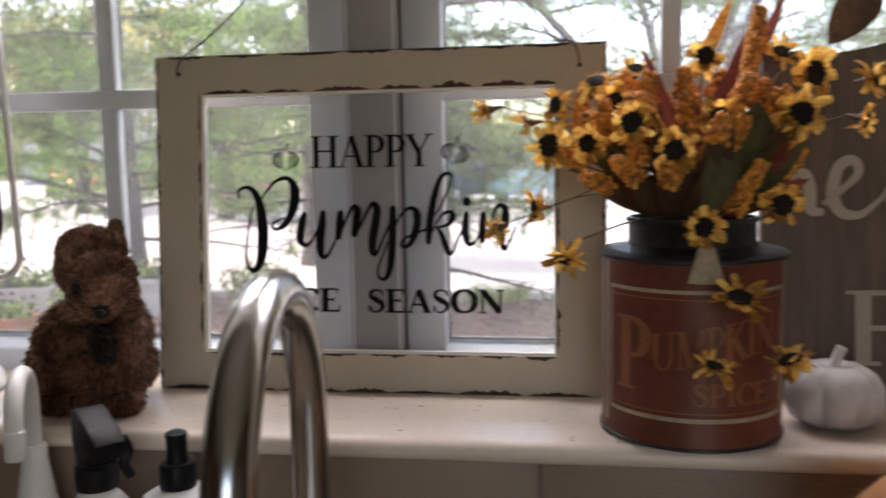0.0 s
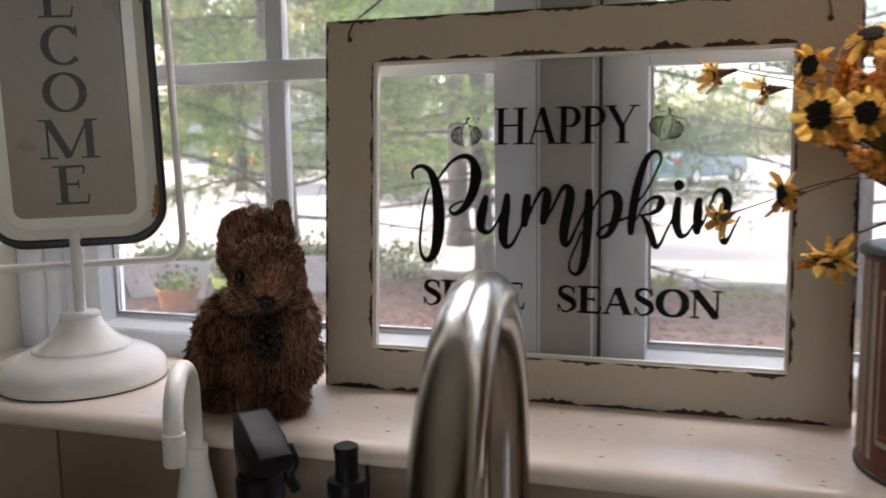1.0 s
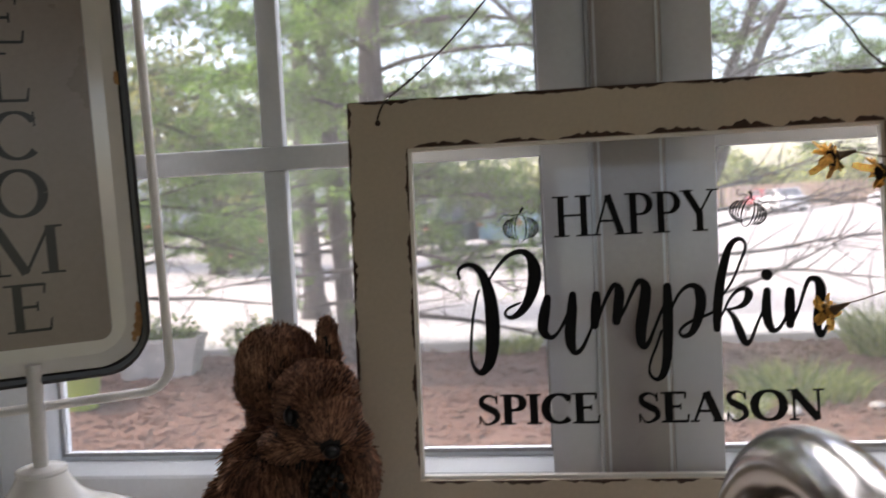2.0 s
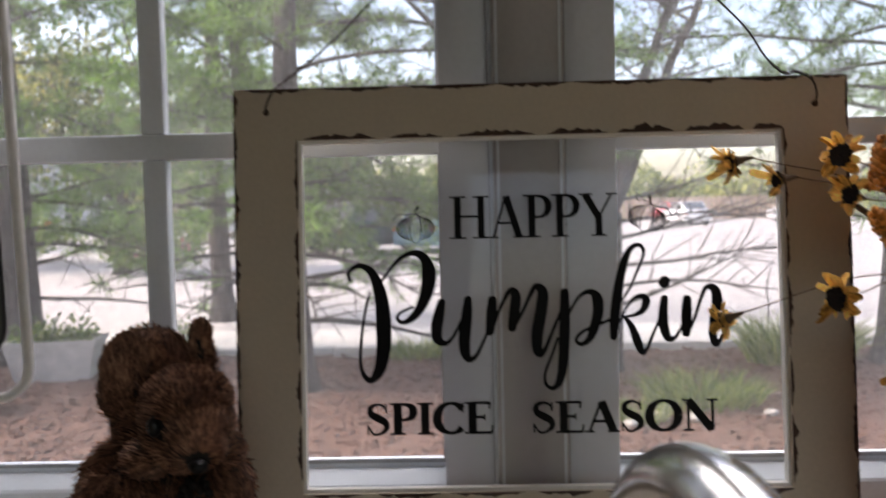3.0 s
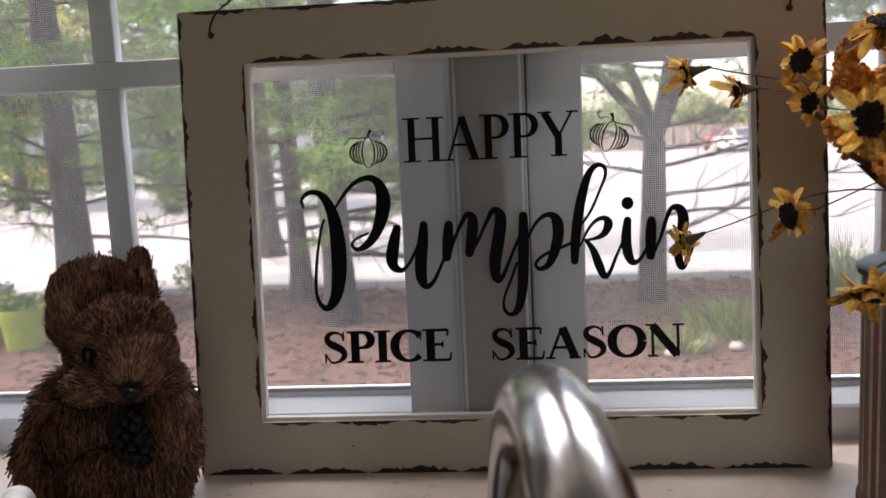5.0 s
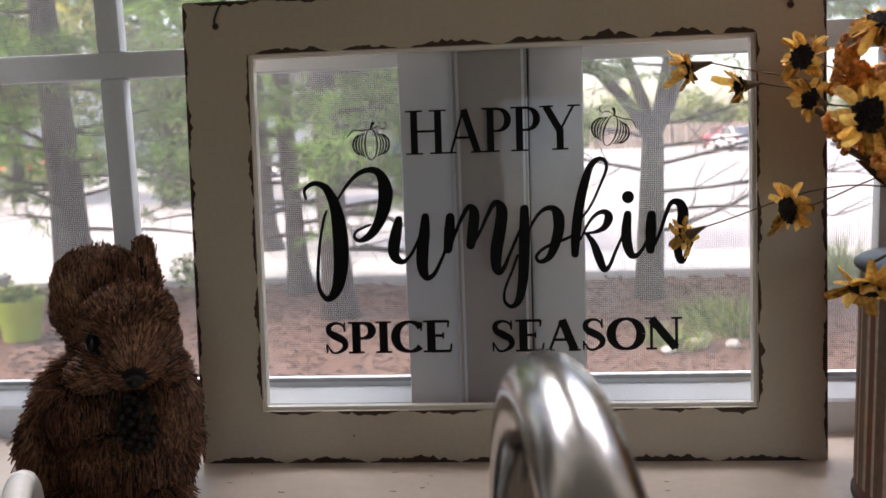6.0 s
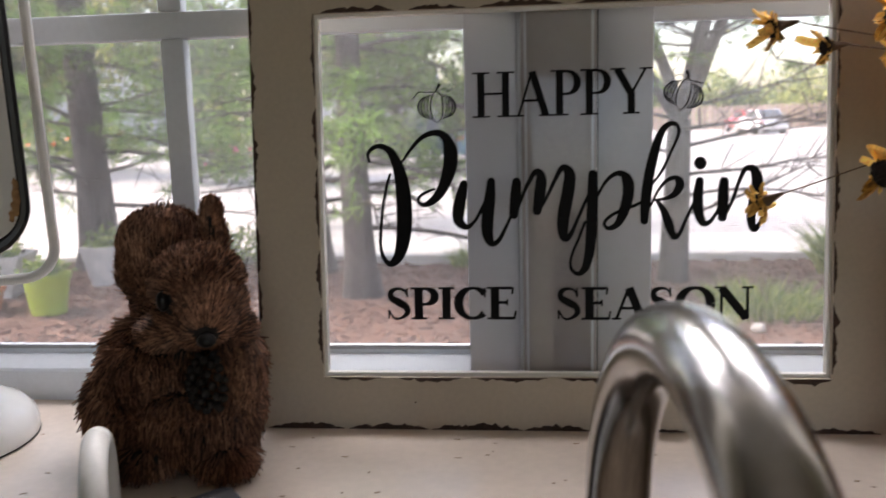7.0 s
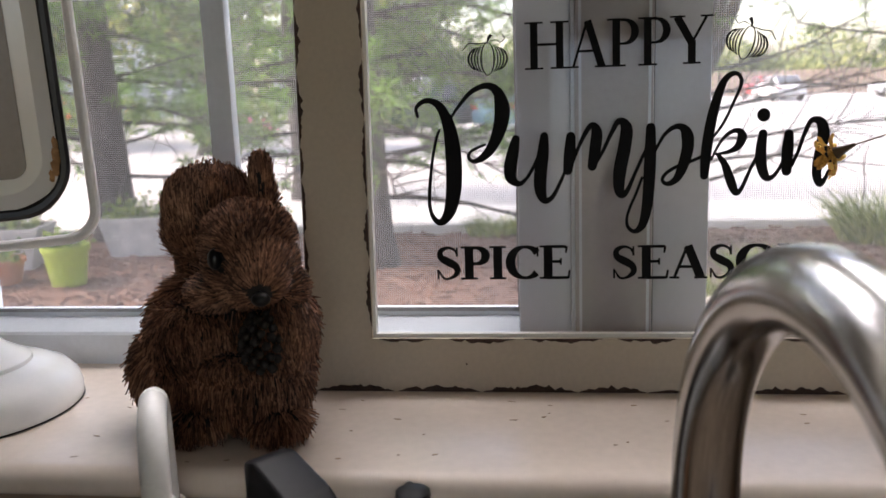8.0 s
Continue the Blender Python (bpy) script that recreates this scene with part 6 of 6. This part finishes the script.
# pots by the house corner
for x, y, r, h, m, lab in ((-4.05, 5.9, 0.19, 0.33, M_lime, "lime green plastic plant pot on the mulch"), (-4.62, 5.85, 0.20, 0.22, M_terracotta, "low terracotta plant pot on the mulch")):
    t = thing("plant_pot", lab, "plant pot", (x, y, GROUND), group="pots on the mulch")
    bm = bmesh.new()
    lathe(bm, [(r * 0.72, -0.01), (r * 0.95, h * 0.86), (r * 1.04, h * 0.86), (r * 1.04, h), (r * 0.93, h), (r * 0.88, h * 0.8)], 28)
    part("pot", bm, m, t)
    bm = bmesh.new()
    lathe(bm, [(0.001, h * 0.8), (r * 0.9, h * 0.8)], 20)
    part("soil", bm, M_mulch, t)
    verts, faces = [], []
    for i in range(160):
        leaf(verts, faces, Vector((og.gauss(0, r * 0.4), og.gauss(0, r * 0.4), h + abs(og.gauss(0, 0.05)))), 0.06, og)
    me = bpy.data.meshes.new("leaves")
    me.from_pydata(verts, [], faces)
    me.materials.append(M_shrub)
    ob = new("leaves", me)
    ob.parent = t
for x, y, rz, w in ((-5.15, 6.55, 12, 0.95), (-6.35, 6.25, 16, 1.0), (-3.95, 7.2, 10, 0.8)):
    t = thing("flared_planter", "pale flared planter box with soil and low plants", "planter", (x, y, GROUND), rz=rz, group="planter boxes")
    bm = bmesh.new()
    rows = []
    for k, z in ((0.80, -0.02), (1.0, 0.34), (1.04, 0.34), (1.04, 0.38), (0.94, 0.38), (0.92, 0.30)):
        rows.append([bm.verts.new((sx * (w / 2) * k, sy * 0.24 * k, z)) for sx, sy in ((-1, -1), (1, -1), (1, 1), (-1, 1))])
    for a, b in zip(rows, rows[1:]):
        for i in range(4):
            bm.faces.new((a[i], a[(i + 1) % 4], b[(i + 1) % 4], b[i]))
    bm.faces.new(rows[0])
    part("box", bm, M_stone, t, smooth=0)
    part("soil", boxes((-w * 0.44, w * 0.44, -0.2, 0.2, 0.28, 0.315)), M_mulch, t)
    verts, faces = [], []
    for i in range(500):
        leaf(verts, faces, Vector((og.uniform(-0.45, 0.45) * w, og.gauss(0, 0.09), 0.32 + abs(og.gauss(0, 0.10)))), 0.06, og)
    me = bpy.data.meshes.new("plants")
    me.from_pydata(verts, [], faces)
    me.materials.append(M_shrub)
    ob = new("plants", me)
    ob.parent = t
    ob["kind"] = "stuff"


# ---- cars and houses across the court ----
def car(x, y, rz, paint, label, tall=1.0):
    t = thing("car", label, "car", (x, y, GROUND - 0.05), rz=rz, group="parked cars")
    L, W_, H = 4.5, 1.75, 1.45 * tall
    low = [(-2.2, 0.28), (2.2, 0.28), (2.25, 0.6), (2.1, 0.82 * tall), (1.15, 0.95 * tall), (-1.75, 0.98 * tall), (-2.2, 0.92 * tall), (-2.26, 0.6)]
    bm = bmesh.new()
    slab(bm, low, -W_ / 2, W_ / 2)
    bmesh.ops.bevel(bm, geom=list(bm.edges), offset=0.09, segments=3, profile=0.5, affect='EDGES')
    part("body", bm, paint, t, smooth=50)
    bm = bmesh.new()
    cab_ = [(1.05, 0.93 * tall), (0.35, H - 0.03), (-1.1, H), (-1.95, 0.95 * tall)]
    slab(bm, cab_, -W_ / 2 + 0.14, W_ / 2 - 0.14)
    bmesh.ops.bevel(bm, geom=list(bm.edges), offset=0.05, segments=2, profile=0.5, affect='EDGES')
    part("cabin", bm, paint, t, smooth=50)
    for side in (-1, 1):
        for gx in ([(0.86, 0.97), (0.26, 1.38), (-0.28, 1.40), (-0.28, 0.97)], [(-0.36, 0.97), (-0.36, 1.40), (-1.02, 1.40), (-1.6, 0.99)]):
            bm = bmesh.new()
            y0 = side * (W_ / 2 - 0.145)
            slab(bm, [(px, pz * tall) for px, pz in gx], min(y0, y0 + side * 0.012), max(y0, y0 + side * 0.012))
            part("side_window", bm, M_carglass, t, smooth=0)
        for wx in (-1.35, 1.38):
            bm = bmesh.new()
            lathe(bm, [(0.20, -0.1), (0.31, -0.1), (0.33, -0.06), (0.33, 0.06), (0.31, 0.1), (0.20, 0.1)], 24)
            bmesh.ops.rotate(bm, verts=bm.verts, cent=(0, 0, 0), matrix=Matrix.Rotation(radians(90), 3, 'X'))
            bmesh.ops.translate(bm, verts=bm.verts, vec=(wx, side * (W_ / 2 - 0.08), 0.33))
            wh = part("wheel", bm, M_tyre, t)
            bm = bmesh.new()
            lathe(bm, [(0.02, -0.108), (0.19, -0.104), (0.20, -0.08), (0.20, 0.08), (0.19, 0.104), (0.02, 0.108)], 16)
            bmesh.ops.rotate(bm, verts=bm.verts, cent=(0, 0, 0), matrix=Matrix.Rotation(radians(90), 3, 'X'))
            bmesh.ops.translate(bm, verts=bm.verts, vec=(wx, side * (W_ / 2 - 0.08), 0.33))
            part("rim", bm, M_rim, wh)
        part("tail_light", boxes((-2.27, -2.15, side * 0.72 - 0.12, side * 0.72 + 0.12, 0.66 * tall, 0.80 * tall), bevel=0.02), M_lamp, t)
        part("headlight", boxes((2.08, 2.21, side * 0.66 - 0.15, side * 0.66 + 0.15, 0.62 * tall, 0.74 * tall), bevel=0.02), M_rim, t)
    for gx in ([(1.10, 0.96), (0.42, 1.40)], [(-1.20, 1.41), (-1.92, 1.0)]):
        (xa, za), (xb, zb_) = gx
        bm = bmesh.new()
        slab(bm, [(xa, za * tall), (xb, zb_ * tall), (xb + 0.02, zb_ * tall + 0.012), (xa + 0.02, za * tall + 0.012)], -W_ / 2 + 0.24, W_ / 2 - 0.24)
        part("windscreen", bm, M_carglass, t, smooth=0)


car(14.2, 58.0, 95, M_carred, "red car parked with its back to the bed")
car(13.8, 53.0, 95, M_carwhite, "white car parked across the court")
car(21.5, 53.5, 172, M_carwhite, "white car parked across the court")
car(-3.5, 28.2, 60, M_cardark, "dark green car parked beyond the trees", 1.15)
car(-0.7, 29.0, 62, M_carteal, "pale teal car parked beyond the trees", 1.15)


fence = thing("picket_fence", "weathered reddish board fence behind the parked cars", "fence", (18.0, 66.0, GROUND - 0.06))
part("rail", boxes((-12, 12, 0.03, 0.09, 0.45, 0.57), (-12, 12, 0.03, 0.09, 1.35, 1.47)), M_fence, fence)
picket_mesh = None
for i in range(60):
    if picket_mesh is None:
        bm = bmesh.new()
        slab(bm, [(-0.15, 0.0), (0.15, 0.0), (0.15, 1.75), (0.0, 1.85), (-0.15, 1.75)], -0.02, 0.028)
        ob = part("picket", bm, M_fence, fence, smooth=0)
        picket_mesh = ob.data
    else:
        ob = new("picket", picket_mesh)
        ob.parent = fence
    ob.location = (-11.8 + 0.4 * i, 0, 0)


def house(x, y, w, d, h, rz, label):
    t = thing("house", label, "house", (x, y, GROUND - 0.06), rz=rz, group="houses across the court")
    bm = bmesh.new()
    box(bm, -w / 2, w / 2, -d / 2, d / 2, 0, h)
    for i in range(int(h / 0.3)):  # lapped boards on the front
        box(bm, -w / 2 - 0.01, w / 2 + 0.01, -d / 2 - 0.03, -d / 2 - 0.002, 0.3 * i, 0.3 * i + 0.27)
    part("wall", bm, M_housegrey, t, smooth=0)
    bm = bmesh.new()
    slab(bm, [(-w / 2 - 0.5, h), (w / 2 + 0.5, h), (0, h + w * 0.30)], -d / 2 - 0.5, d / 2 + 0.5)
    part("roof", bm, M_roof, t, smooth=0)
    for fl in range(int(h // 2.7)):
        n = int(w // 2.4)
        for i in range(n):
            cx, cz = -w / 2 + (i + 0.5) * w / n, 1.0 + 2.8 * fl
            wd = part("window", boxes((cx - 0.55, cx + 0.55, -d / 2 - 0.07, -d / 2 - 0.03, cz - 0.05, cz + 1.35)), M_trim, t, "white window frame")
            for sx in (-1, 1):
                for sz in (0, 1):
                    part("pane", boxes((cx + sx * 0.27 - 0.22, cx + sx * 0.27 + 0.22, -d / 2 - 0.085, -d / 2 - 0.072, cz + 0.06 + 0.64 * sz, cz + 0.60 + 0.64 * sz)), M_carglass, wd)


house(-34, 62, 13, 9, 5.6, 12, "grey clapboard house with white windows beyond the trees")
house(-14, 66, 12, 9, 5.6, -4, "grey clapboard house with white windows beyond the trees")
house(-58, 52, 14, 9, 5.6, 25, "grey clapboard house with white windows beyond the trees")

# stone tiles of the backsplash, the last pieces of the room
tb = boxes((-0.1515, 0.1515, -0.006, 0.0, 0.002, 0.1375), bevel=0.0012)
tile = part("tile", tb, M_tile, splash)
tile.location = (-0.9, YIN - 0.006, COUNTER)
for i in range(1, 7):
    k = tile.copy()
    scene.collection.objects.link(k)
    k.location = (-0.9 + 0.3055 * i, YIN - 0.006, COUNTER)
